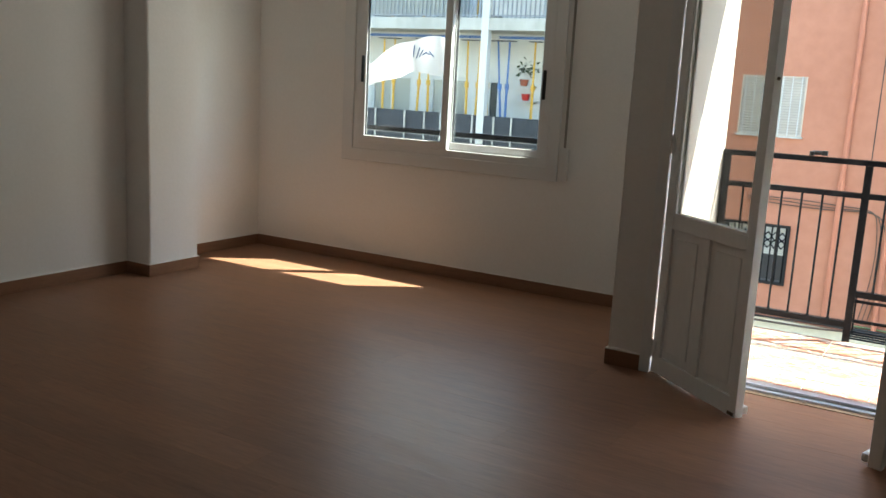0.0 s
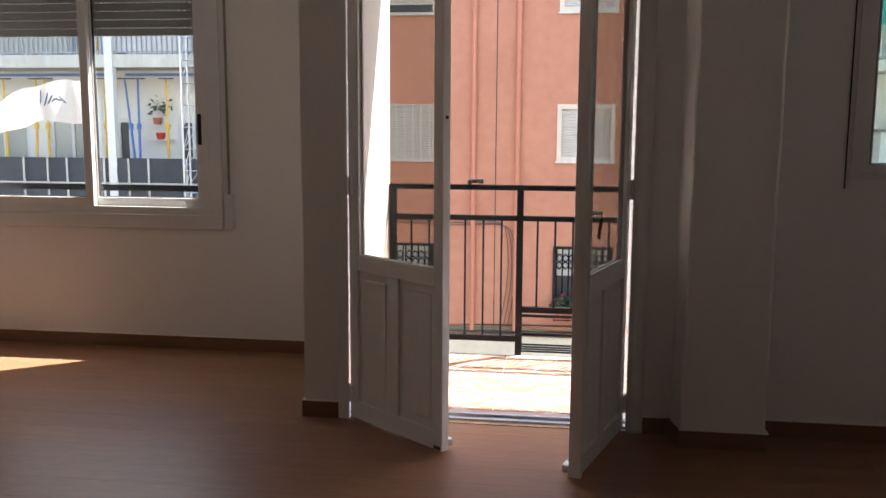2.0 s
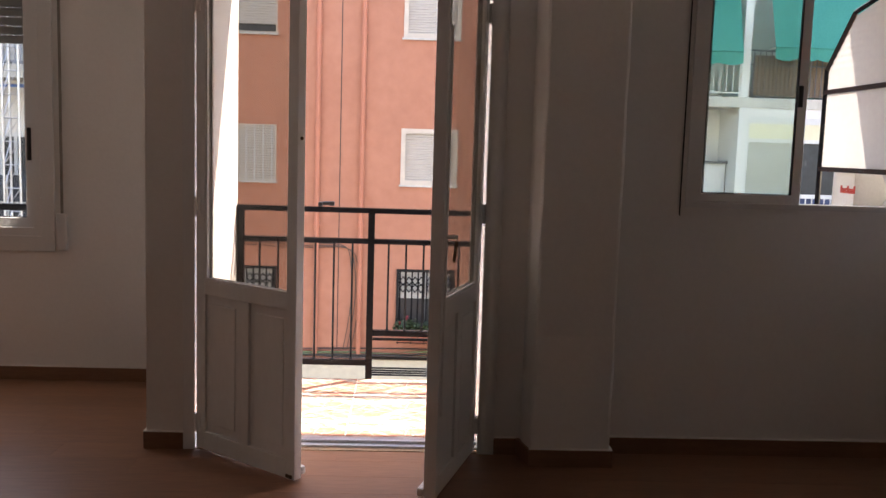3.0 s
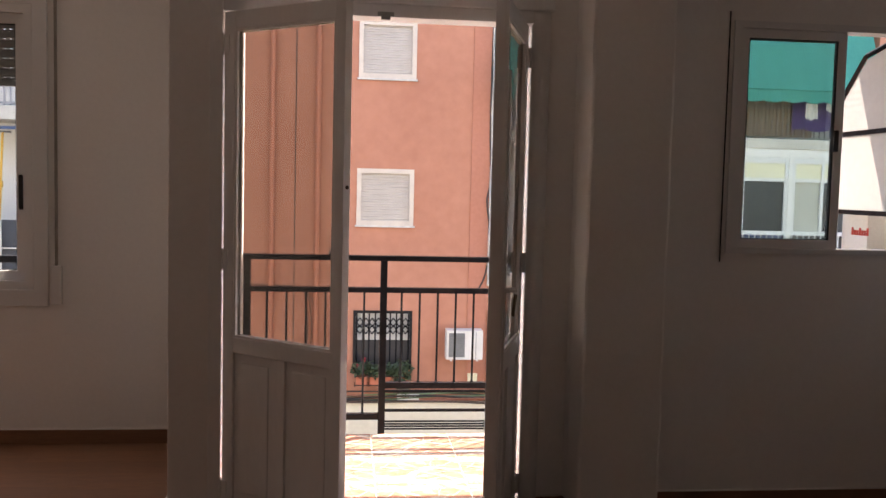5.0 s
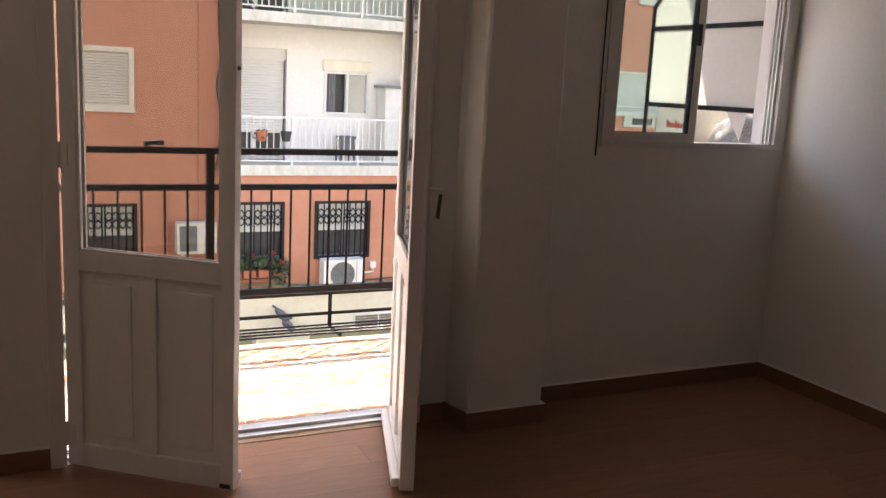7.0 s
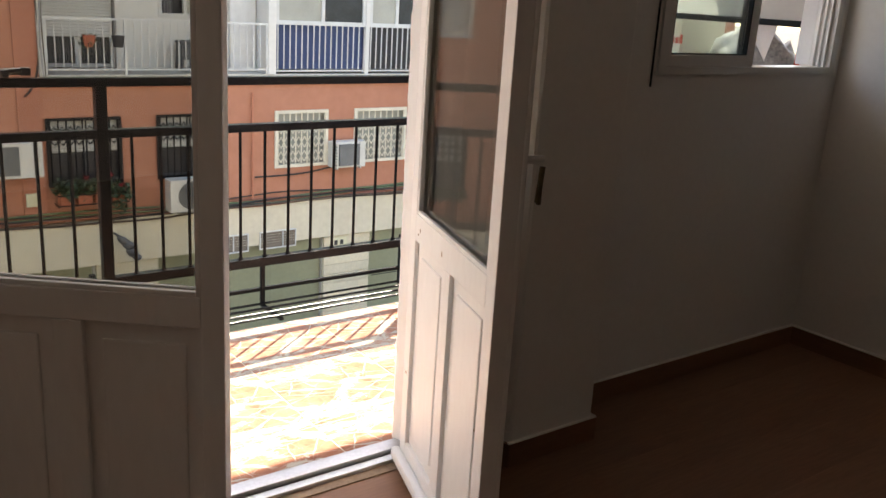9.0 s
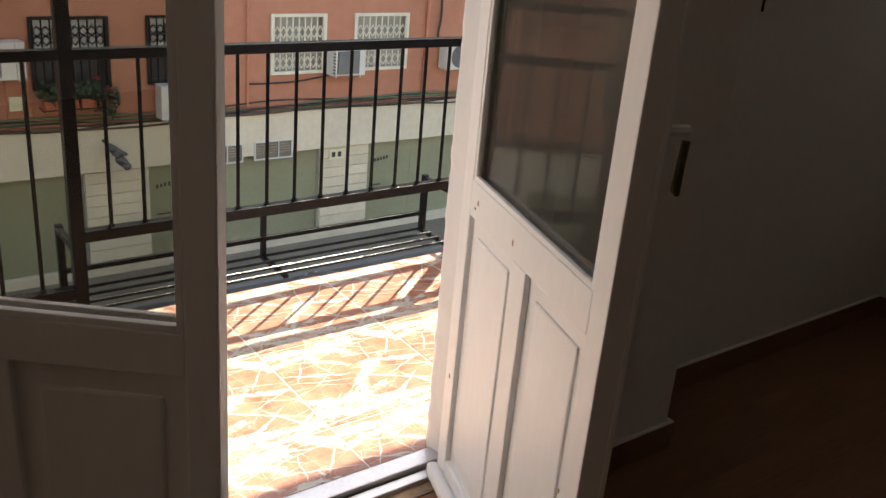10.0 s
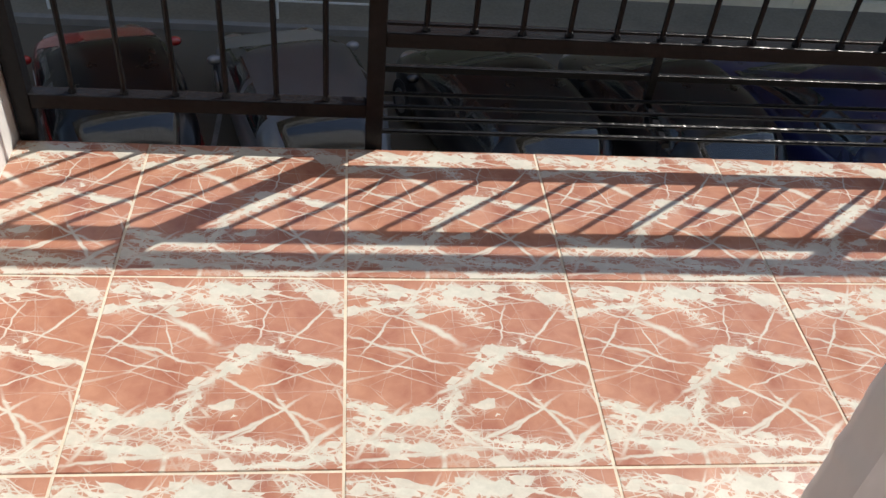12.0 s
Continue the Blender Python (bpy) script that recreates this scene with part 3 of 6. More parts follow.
def door_leaf(side, place, turn, label, W=0.655, S=0.062, E=0.048, M=0.797):
    """A half-glazed leaf; side is 1 when it reaches towards +x from its hinge, -1 towards -x."""
    H, D = 2.175, 0.042
    leaf = thing("door_leaf", place, label, "door", "leaves of the balcony door", turn)

    def b(bm, x0, x1, y0, y1, z0, z1, bevel=0.003):
        box(bm, side * x0, side * x1, y0, y1, z0, z1, bevel=bevel)
        return bm
    part("stile", b(bmesh.new(), 0, S, 0, D, 0, H), DOOR_PAINT, leaf)
    part("stile", b(bmesh.new(), W - E, W, 0, D, 0, H), DOOR_PAINT, leaf)
    part("rail", b(bmesh.new(), S, W - E, 0, D, H - 0.075, H), DOOR_PAINT, leaf)
    part("rail", b(bmesh.new(), S, W - E, 0, D, 0.73, M), DOOR_PAINT, leaf)
    part("rail", b(bmesh.new(), S, W - E, 0, D, 0.0, 0.085), DOOR_PAINT, leaf)
    part("muntin", b(bmesh.new(), W / 2 - 0.032, W / 2 + 0.032, 0, D, 0.085, 0.73), DOOR_PAINT, leaf)
    for x0, x1 in ((S, W / 2 - 0.032), (W / 2 + 0.032, W - E)):
        p = bmesh.new()
        b(p, x0, x1, 0.013, D - 0.013, 0.085, 0.73, 0)
        b(p, x0 + 0.035, x1 - 0.035, 0.008, D - 0.008, 0.125, 0.69, 0.005)
        part("panel", p, DOOR_PAINT, leaf)
    beads = bmesh.new()
    for y0, y1 in ((0.002, 0.014), (D - 0.012, D - 0.002)):
        b(beads, S, S + 0.011, y0, y1, M, H - 0.075, 0.002)
        b(beads, W - E - 0.011, W - E, y0, y1, M, H - 0.075, 0.002)
        b(beads, S + 0.011, W - E - 0.011, y0, y1, M, M + 0.011, 0.002)
        b(beads, S + 0.011, W - E - 0.011, y0, y1, H - 0.086, H - 0.075, 0.002)
    part("glazing_bead", beads, DOOR_PAINT, leaf)
    pane = part("pane", b(bmesh.new(), S + 0.003, W - E - 0.003, D / 2 - 0.0025, D / 2 + 0.0025, M + 0.002, H - 0.077, 0), DOOR_GLASS, leaf, "dusty window pane")
    pane.visible_shadow = False
    drip = bmesh.new()
    b(drip, 0.0, W, D, D + 0.03, 0.012, 0.05, 0.012)
    part("weather_bar", drip, DOOR_PAINT, leaf, "sloping painted weather bar")
    for z in (0.12, 1.13, 2.04):
        h = bmesh.new()
        rod(h, (-side * 0.004, -0.006, z - 0.045), (-side * 0.004, -0.006, z + 0.045), 0.008)
        b(h, 0.0, 0.03, -0.004, 0.001, z - 0.04, z + 0.04, 0)
        part("hinge", h, DOOR_PAINT, leaf)
    return leaf, b, W, H, D


LEFT_TURN, RIGHT_TURN = -39.0, 71.7
left_leaf, b, W, H, D = door_leaf(1, (-0.442, -0.035, 0.012), LEFT_TURN, "white half-glazed wooden balcony door leaf, half open")
knob = bmesh.new()
bmesh.ops.create_uvsphere(knob, u_segments=10, v_segments=6, radius=0.008, matrix=Matrix.Translation((W + 0.002, 0.02, 1.45)))
part("latch_stud", knob, BRASS, left_leaf, "small dark latch stud")
knob = bmesh.new()
b(knob, W - 0.05, W - 0.01, -0.004, 0.01, 0.004, 0.02, 0.002)
part("foot_bolt", knob, BRASS, left_leaf, "small bolt at the foot")
right_leaf, b, W, H, D = door_leaf(-1, (0.869, -0.006, 0.012), RIGHT_TURN, "white half-glazed wooden balcony door leaf, wide open", 0.682, 0.055, 0.055, 0.81)
strip = bmesh.new()
b(strip, W - 0.03, W + 0.002, -0.010, 0.002, 0.0, H, 0.003)
part("closing_strip", strip, DOOR_PAINT, right_leaf, "astragal strip along the closing edge")
bolt = bmesh.new()
rod(bolt, (-(W - 0.03), -0.014, 0.35), (-(W - 0.03), -0.014, 1.9), 0.006)
part("bolt_rod", bolt, DOOR_PAINT, right_leaf, "painted bolt rod")
esc = bmesh.new()
b(esc, W - 0.045, W - 0.01, -0.014, 0.0, 1.0, 1.17, 0.006)
rod(esc, (-(W - 0.03), -0.014, 1.08), (-(W - 0.03), -0.06, 1.08), 0.009)
part("handle_plate", esc, DOOR_PAINT, right_leaf, "painted handle plate")
chips = random.Random(12)
for x, z in ((0.10, 0.77), (0.085, 0.755), (0.62, 0.42), (0.30, 0.762), (0.02, 1.62), (0.03, 0.31), (0.655, 1.9)):
    chip = bmesh.new()
    bmesh.ops.create_icosphere(chip, subdivisions=2, radius=1.0, matrix=Matrix.LocRotScale((-x, D, z), None, (chips.uniform(0.003, 0.006), 0.0006, chips.uniform(0.003, 0.009))))
    part("paint_chip", chip, BARE_WOOD, right_leaf, "small chip showing bare wood")
hd = bmesh.new()
rod(hd, (-(W - 0.027), -0.058, 1.065), (-(W - 0.022), -0.05, 0.985), 0.0068, 10)
box(hd, -(W - 0.016), -(W - 0.028), -0.058, -0.048, 0.98, 1.03, bevel=0.004)
part("handle", hd, BRASS, right_leaf, "dark turned-down handle")

# ---- bay window ----


def sash(win, x0, x1, y, z0, z1, glass, pull=None, w=0.055, pz=1.4, ph=0.19, d=0.014):
    bm = bmesh.new()
    pierced(bm, x0, x1, z0, z1, y - d, y + d, [(x0 + w, x1 - w, z0 + w, z1 - w)])
    bmesh.ops.bevel(bm, geom=[e for e in bm.edges if e.calc_face_angle(0) > 1], offset=0.003, segments=1, affect="EDGES")
    s = part("sash", bm, ALU_WHITE, win)
    g = bmesh.new()
    pierced(g, x0 + w - 0.004, x1 - w + 0.004, z0 + w - 0.004, z1 - w + 0.004, y - 0.010, y + 0.010, [(x0 + w + 0.004, x1 - w - 0.004, z0 + w + 0.004, z1 - w - 0.004)])
    part("gasket", g, GASKET, s)
    p = part("pane", made(x0 + w, x1 - w, y - 0.002, y + 0.002, z0 + w, z1 - w), glass, s)
    p.visible_shadow = False
    if pull is not None:
        part("pull", made(pull - 0.011, pull + 0.011, y - d - 0.012, y - d + 0.002, pz - ph / 2, pz + ph / 2, bevel=0.005), BLACK_PLASTIC, s, "black recessed pull")
    return s


win = thing("window_1", (0, 0, 0), "white aluminium two-pane sliding window in the bay", "window")
win["kind"] = "structure"
fm = pierced(bmesh.new(), -3.20, -1.61, 0.86, 2.395, 1.122, 1.20, [(-3.155, -1.655, 0.905, 2.35)])
part("window_frame", fm, ALU_WHITE, win)
tr = pierced(bmesh.new(), -3.30, -1.53, 0.768, 2.48, 1.112, 1.13, [(-3.2, -1.61, 0.86, 2.395)])
bmesh.ops.bevel(tr, geom=[e for e in tr.edges if e.calc_face_angle(0) > 1], offset=0.004, segments=1, affect="EDGES")
part("architrave", tr, ALU_WHITE, win, "white moulded architrave")
sash(win, -3.155, -2.385, 1.139, 0.905, 2.35, GLASS, -3.125, pz=1.44, d=0.02)
sash(win, -2.43, -1.655, 1.180, 0.905, 2.35, GLASS, -1.685, pz=1.39, d=0.018)
part("window_sill", made(-3.25, -1.56, 1.205, 1.30, 0.82, 0.865, bevel=0.004), WHITE_RENDER, win, "white outer sill")
shutter = thing("roller_shutter", (0, 0, 0), "grey roller shutter lowered a little over the window", "shutter")
slat_bm = bmesh.new()
box(slat_bm, -3.16, -1.65, -0.006, 0.006, 0.0, 0.046, bevel=0.004)
slat_me = bpy.data.meshes.new("slat")
slat_bm.to_mesh(slat_me)
slat_bm.free()
SHUTTER_GREY = material("grey_shutter_slat", (0.33, 0.33, 0.32), (0.27, 0.27, 0.26), rough=0.55, scale=3)
slat_me.materials.append(SHUTTER_GREY)
slit_bm = bmesh.new()
x = -3.14
while x < -1.68:
    box(slit_bm, x, x + 0.022, -0.004, 0.004, 0.046, 0.052)
    x += 0.034
slit_me = bpy.data.meshes.new("web")
slit_bm.to_mesh(slit_me)
slit_bm.free()
slit_me.materials.append(SHUTTER_GREY)
for k in range(9):
    s = shared("slat", slat_me, shutter, (0, 1.225, 1.965 + 0.052 * k))
    shared("web", slit_me, s)
strap = thing("shutter_strap", (-1.485, 1.12, 0.0), "grey shutter strap with a white winder box on the wall", "shutter strap")
part("strap", made(-0.008, 0.008, -0.012, -0.009, 0.99, 2.52), STRAP_GREY, strap, "woven grey strap")
wb = bmesh.new()
box(wb, -0.028, 0.028, -0.028, 0.01, 0.78, 0.995, bevel=0.007)
part("winder_box", wb, ALU_WHITE, strap, "white winder box")
guard = thing("window_guard", (0, 1.31, 0), "black painted iron guard bar outside the bay window", "guard rail")
part("bar", made(-3.3, -1.5, -0.018, 0.018, 0.99, 1.03, bevel=0.003), IRON, guard)
for x in (-3.28, -1.52):
    part("bracket", made(x - 0.012, x + 0.012, -0.062, 0.012, 0.99, 1.03), IRON, guard)

# ---- small window ----
win = thing("window_2", (0, 0, 0), "white aluminium sliding window, one half slid open", "window")
win["kind"] = "structure"
fm = pierced(bmesh.new(), 1.82, 2.905, 1.20, 2.26, 0.002, 0.095, [(1.855, 2.868, 1.226, 2.23)])
part("window_frame", fm, ALU_WHITE, win)
sash(win, 1.855, 2.37, 0.03, 1.226, 2.23, GLASS_GREEN, 2.335, w=0.042, pz=1.73, ph=0.1)
sash(win, 1.875, 2.385, 0.066, 1.226, 2.23, GLASS, None, w=0.04)
tr = bmesh.new()
box(tr, 2.866, 2.895, 0.095, 0.16, 1.226, 2.23)
part("guide_rail", tr, ALU_WHITE, win)
for y in (0.022, 0.046, 0.07):
    part("track", made(2.852, 2.868, y, y + 0.008, 1.226, 2.23), ALU_WHITE, win)
part("window_sill", made(1.8, 2.92, 0.1, 0.2, 1.165, 1.205, bevel=0.004), WHITE_RENDER, win, "white outer sill")
part("strap", made(1.795, 1.80, 0.006, 0.011, 1.16, 2.3), GASKET, win, "thin dark cord beside the frame")

# ---- balcony railing ----
RAIL_Y = 1.225
railing = thing("balcony_railing", (0, RAIL_Y, 0), "black enamelled iron balcony railing with upright bars", "railing")


def rbox(name, x0, x1, z0, z1, d=0.02, y=0.0, par=None):
    return part(name, made(x0, x1, y - d, y + d, z0, z1, bevel=0.003), IRON, par or railing)


rbox("handrail", -0.498, 3.0, 1.038, 1.07, 0.022)
rbox("middle_rail", -0.498, 3.0, 0.853, 0.885, 0.018)
POSTS = (-0.475, 0.305, 1.79, 2.98)
for x in POSTS:
    rbox("post", x - 0.02, x + 0.02, -0.1, 1.038, 0.02)
rbox("lower_rail", -0.455, 0.285, 0.105, 0.142, 0.018)
rbox("lower_rail", 0.325, 1.77, 0.29, 0.327, 0.018)
rbox("lower_rail", 1.81, 2.96, 0.105, 0.142, 0.018)


def bar_mesh(z0, z1):
    bm = bmesh.new()
    rod(bm, (0, 0, z0), (0, 0, z1), 0.0065, 8)
    bmesh.ops.create_uvsphere(bm, u_segments=6, v_segments=4, radius=0.011, matrix=Matrix.Translation((0, 0, z0 + 0.002)))
    me = bpy.data.meshes.new("bar")
    bm.to_mesh(me)
    bm.free()
    me.materials.append(IRON)
    return me


long_bar, short_bar = bar_mesh(0.142, 0.855), bar_mesh(0.327, 0.855)
for k in range(1, 7):
    shared("bar", long_bar, railing, (-0.475 + 0.1114 * k, 0, 0))
for k in range(1, 14):
    shared("bar", short_bar, railing, (0.305 + 0.1061 * k, 0, 0))
for k in range(1, 11):
    shared("bar", long_bar, railing, (1.79 + 0.1082 * k, 0, 0))
clip = bmesh.new()
rod(clip, (-0.03, 0, 1.083), (0.035, 0, 1.086), 0.012)
box(clip, -0.045, -0.02, -0.026, 0.026, 1.066, 1.092, bevel=0.004)
box(clip, 0.02, 0.05, -0.018, 0.018, 1.07, 1.098, bevel=0.004)
clamp = thing("rail_clamp", (0.03, RAIL_Y, 0.006), "small dark clamp lying on the handrail", "clamp")
part("clamp_body", clip, BLACK_PLASTIC, clamp)

shelf = thing("planter_shelf", (0, 0, 0), "black iron planter rack hung outside the railing, empty", "planter rack")
SX0, SX1, SY0, SY1 = 0.305, 1.775, 1.25, 1.445


def sbox(name, x0, x1, y0, y1, z0, z1):
    return part(name, made(x0, x1, y0, y1, z0, z1, bevel=0.002), IRON, shelf)


for y in (1.26, 1.315, 1.37, 1.43):
    s = bmesh.new()
    rod(s, (SX0, y, 0.037), (SX1, y, 0.037), 0.006)
    part("rack_bar", s, IRON, shelf)
for x in (SX0 - 0.012, 1.028, SX1 - 0.006):
    sbox("cross_bar", x, x + 0.018, SY0, SY1 + 0.01, 0.015, 0.029)
for x in (SX0 - 0.012, SX1 - 0.006):
    sbox("upright", x, x + 0.024, SY1 - 0.008, SY1 + 0.016, 0.015, 0.27)
    sbox("arm", x, x + 0.02, RAIL_Y + 0.02, SY1 - 0.008, 0.245, 0.265)
sbox("upright", 1.026, 1.046, SY1 - 0.006, SY1 + 0.012, 0.029, 0.225)
sbox("back_rail", SX0 + 0.012, SX1 - 0.006, SY1 - 0.004, SY1 + 0.010, 0.092, 0.110)
sbox("back_rail", SX0 + 0.012, SX1 - 0.006, SY1 - 0.004, SY1 + 0.010, 0.212, 0.23)

# ---- divider to the neighbour's balcony ----
divider = thing("balcony_divider", (3.03, 0, 0), "black iron divider glazed with frosted ribbed plastic", "divider")
dv = bmesh.new()
outline = [(1.25, 0.03), (1.25, 1.98), (0.95, 2.28), (0.17, 2.42)]
for a, c in zip(outline, outline[1:]):
    rod(dv, (0, a[0], a[1]), (0, c[0], c[1]), 0.017, 4)
part("outer_frame", dv, IRON, divider)
for z in (0.6, 1.385, 1.845):
    part("cross_rail", made(-0.014, 0.014, 0.16, 1.25, z - 0.014, z + 0.014, bevel=0.003), IRON, divider)
sh = bmesh.new()
sheet_rows, z, k = [], 1.385, 0
while z < 2.405:
    reach_y = 1.24 if z < 1.975 else (1.24 - 0.30 * (z - 1.975) / 0.29 if z < 2.265 else 0.94 - 0.78 * (z - 2.265) / 0.145)
    sheet_rows.append([sh.verts.new((0.004 + 0.0045 * (k % 2), 0.16 + (max(0.18, reach_y) - 0.16) * f, z)) for f in (0.0, 0.5, 1.0)])
    z, k = z + 0.019, k + 1
for lo, hi in zip(sheet_rows, sheet_rows[1:]):
    for f in range(2):
        sh.faces.new((lo[f], lo[f + 1], hi[f + 1], hi[f]))
part("upper_sheet", sh, PLASTIC_SHEET, divider, "frosted white ribbed plastic sheet", smooth=True)
carton = thing("cardboard_carton", (3.12, 1.085, 0.013), "pale printed carton with red lettering on the neighbour's balcony", "carton")
part("carton_body", made(0.0, 0.35, -0.10, 0.17, 0.0, 1.365, bevel=0.004), CARTON, carton)
for k in range(7):
    part("lettering", made(-0.004, 0.0, 0.06 - 0.026 * k - 0.017, 0.06 - 0.026 * k, 1.235, 1.265 if k % 3 else 1.28), RED_INK, carton, "red print")
grey_bag = thing("grey_sack", (3.34, 0.70, 0.013), "crumpled grey plastic sack leaning behind the divider", "sack")
gb = bmesh.new()
bmesh.ops.create_icosphere(gb, subdivisions=4, radius=1.0)
for v in gb.verts:
    n = noise.fractal(v.co * 2.3, 1.0, 2.0, 4)
    v.co = Vector((v.co.x * 0.18 + 0.02 * n, v.co.y * 0.30 + 0.03 * n, (0.67 + math.copysign(abs(v.co.z) ** 0.5, v.co.z) * 0.66) * (1 + 0.05 * n)))
part("sack_body", gb, material("grey_sack_plastic", (0.30, 0.30, 0.29), (0.10, 0.10, 0.105), rough=0.35, scale=9), grey_bag, smooth=True)
fl_bm = bmesh.new()
fl_rows = [[fl_bm.verts.new((0.018 + 0.006 * math.sin(3 * u + v), 0.56 - 0.17 * (u * (1 - v) + 0.75 * v), 1.375 - 0.17 * v)) for u in (0.0, 0.35, 0.7, 1.0)] for v in (0.0, 0.33, 0.67, 0.97)]
for lo, hi in zip(fl_rows, fl_rows[1:]):
    for k in range(3):
        fl_bm.faces.new((lo[k], lo[k + 1], hi[k + 1], hi[k]))
bmesh.ops.remove_doubles(fl_bm, verts=fl_bm.verts, dist=0.0005)
bmesh.ops.solidify(fl_bm, geom=fl_bm.faces[:], thickness=0.001)
part("paper_flyer", fl_bm, WHITE_CLOTH, divider, "creased white paper hanging from the cross rail")
red_pole = thing("red_broom_handle", (3.2, 0.38, 0.013), "bright red plastic pole leaning on the wall", "pole")
rp = bmesh.new()
rod(rp, (0, 0.05, 0.0), (0.03, -0.02, 1.36), 0.022, 10)
part("pole_body", rp, RED, red_pole)

# ---- banner outside the bay ----
banner = thing("white_banner", (-3.3, 1.95, 0), "white cloth banner with a faded print, blown by the wind", "banner")
ban = bmesh.new()
nu, nv = 26, 10
grid = []
for i in range(nu + 1):
    col = []
    for j in range(nv + 1):
        u, v = i / nu, j / nv
        top = 1.47 + 0.26 * math.sin(min(u * 1.25, 1) * 1.5) + 0.01 * math.sin(u * 19)
        low = 1.29 + 0.10 * math.sin(u * 2.6) + 0.07 * u + 0.012 * math.sin(u * 13)
        col.append(ban.verts.new((-0.42 + 0.86 * u, 0.05 * math.sin(7 * u + 2 * v) + 0.02 * math.sin(17 * u), low + (top - low) * v)))
    grid.append(col)
for i in range(nu):
    for j in range(nv):
        ban.faces.new((grid[i][j], grid[i + 1][j], grid[i + 1][j + 1], grid[i][j + 1]))
part("cloth", ban, BANNER, banner, smooth=True)
bp = bmesh.new()
rod(bp, (-0.46, -0.72, 1.0), (-0.44, 0.05, 1.52), 0.012)
part("pole", bp, WHITE_PAINT, banner)
pr = bmesh.new()
for k in range(6):
    rod(pr, (0.10 + 0.032 * k, -0.055 - 0.004 * k, 1.53 + 0.016 * k), (0.13 + 0.036 * k - 0.02 * (k == 0), -0.06 - 0.004 * k, 1.655 - 0.018 * k), 0.006, 4)
part("print", pr, BLUE_SCREEN, banner, "grey printed strokes")

# ---- street ----
structure("ground", made(-400, 400, -400, 400, STREET - 0.5, STREET), ASPHALT, "dark grey asphalt street", "road")
structure("pavement", made(-60, 60, 14.35, FRONT + 0.3, STREET - 0.3, STREET + 0.12), CONCRETE, "grey concrete pavement across the street", "pavement")
structure("pavement_2", made(-60, 60, 1.1, 4.0, STREET - 0.3, STREET + 0.12), CONCRETE, "grey concrete pavement below the house", "pavement")
structure("kerb", made(-60, 60, 14.2, 14.35, STREET - 0.3, STREET + 0.13, bevel=0.01), KERB, "pale granite kerb", "kerb")
for k in range(-6, 8):
    structure("road_marking", made(k * 2.6 - 1.75, k * 2.6 - 1.67, 7.2, 11.9, STREET, STREET + 0.004), ROAD_PAINT, "worn white parking bay line", "road marking")
structure("road_marking", made(-20, 20, 11.95, 12.05, STREET, STREET + 0.004), ROAD_PAINT, "worn white parking bay line", "road marking")


def spline(keys, x):
    """Smooth curve through keyed values."""
    for k in range(len(keys) - 1):
        x0, x1 = keys[k][0], keys[k + 1][0]
        if x <= x1 or k == len(keys) - 2:
            f = (x - x0) / (x1 - x0)
            p0, p1, p2, p3 = (keys[max(0, min(len(keys) - 1, k + d))][1] for d in (-1, 0, 1, 2))
            return 0.5 * (2 * p1 + (p2 - p0) * f + (2 * p0 - 5 * p1 + 4 * p2 - p3) * f * f + (3 * p1 - p0 - 3 * p2 + p3) * f ** 3)


BODY_W = [(-2.05, 0.60), (-1.98, 0.76), (-1.7, 0.85), (-0.8, 0.89), (0.8, 0.89), (1.5, 0.85), (1.9, 0.74), (2.08, 0.52)]
BODY_TOP = [(-2.05, 0.74), (-1.98, 0.90), (-1.7, 0.97), (-0.8, 0.98), (0.8, 0.98), (1.2, 0.93), (1.7, 0.83), (1.95, 0.68), (2.08, 0.55)]
CAB_W = [(-1.93, 0.70), (-1.6, 0.80), (-0.8, 0.85), (0.2, 0.85), (0.8, 0.82), (1.15, 0.78)]
CAB_TOP = [(-1.93, 0.95), (-1.72, 1.22), (-1.45, 1.42), (-0.9, 1.50), (-0.2, 1.51), (0.15, 1.45), (0.6, 1.23), (1.15, 0.93)]


def superring(x, w, lo, hi, sides, power):
    out = []
    for k in range(sides + 1):
        a = math.pi * k / sides
        cx, sz = math.cos(a), max(0.0, math.sin(a))
        out.append((x, w * (abs(cx) ** power) * (1 if cx > 0 else -1), lo + (hi - lo) * (sz ** power)))
    return out


def car_skin(rows, want):
    """The quads of a grid of points that a rule picks, as one mesh."""
    bm = bmesh.new()
    seen = {}

    def vert(i, j):
        if (i, j) not in seen:
            seen[i, j] = bm.verts.new(rows[i][j])
        return seen[i, j]
    for i in range(len(rows) - 1):
        for j in range(len(rows[0]) - 1):
            if want(i, j):
                bm.faces.new((vert(i, j), vert(i + 1, j), vert(i + 1, j + 1), vert(i, j + 1)))
    bmesh.ops.solidify(bm, geom=bm.faces[:], thickness=0.012)
    bmesh.ops.recalc_face_normals(bm, faces=bm.faces)
    return bm


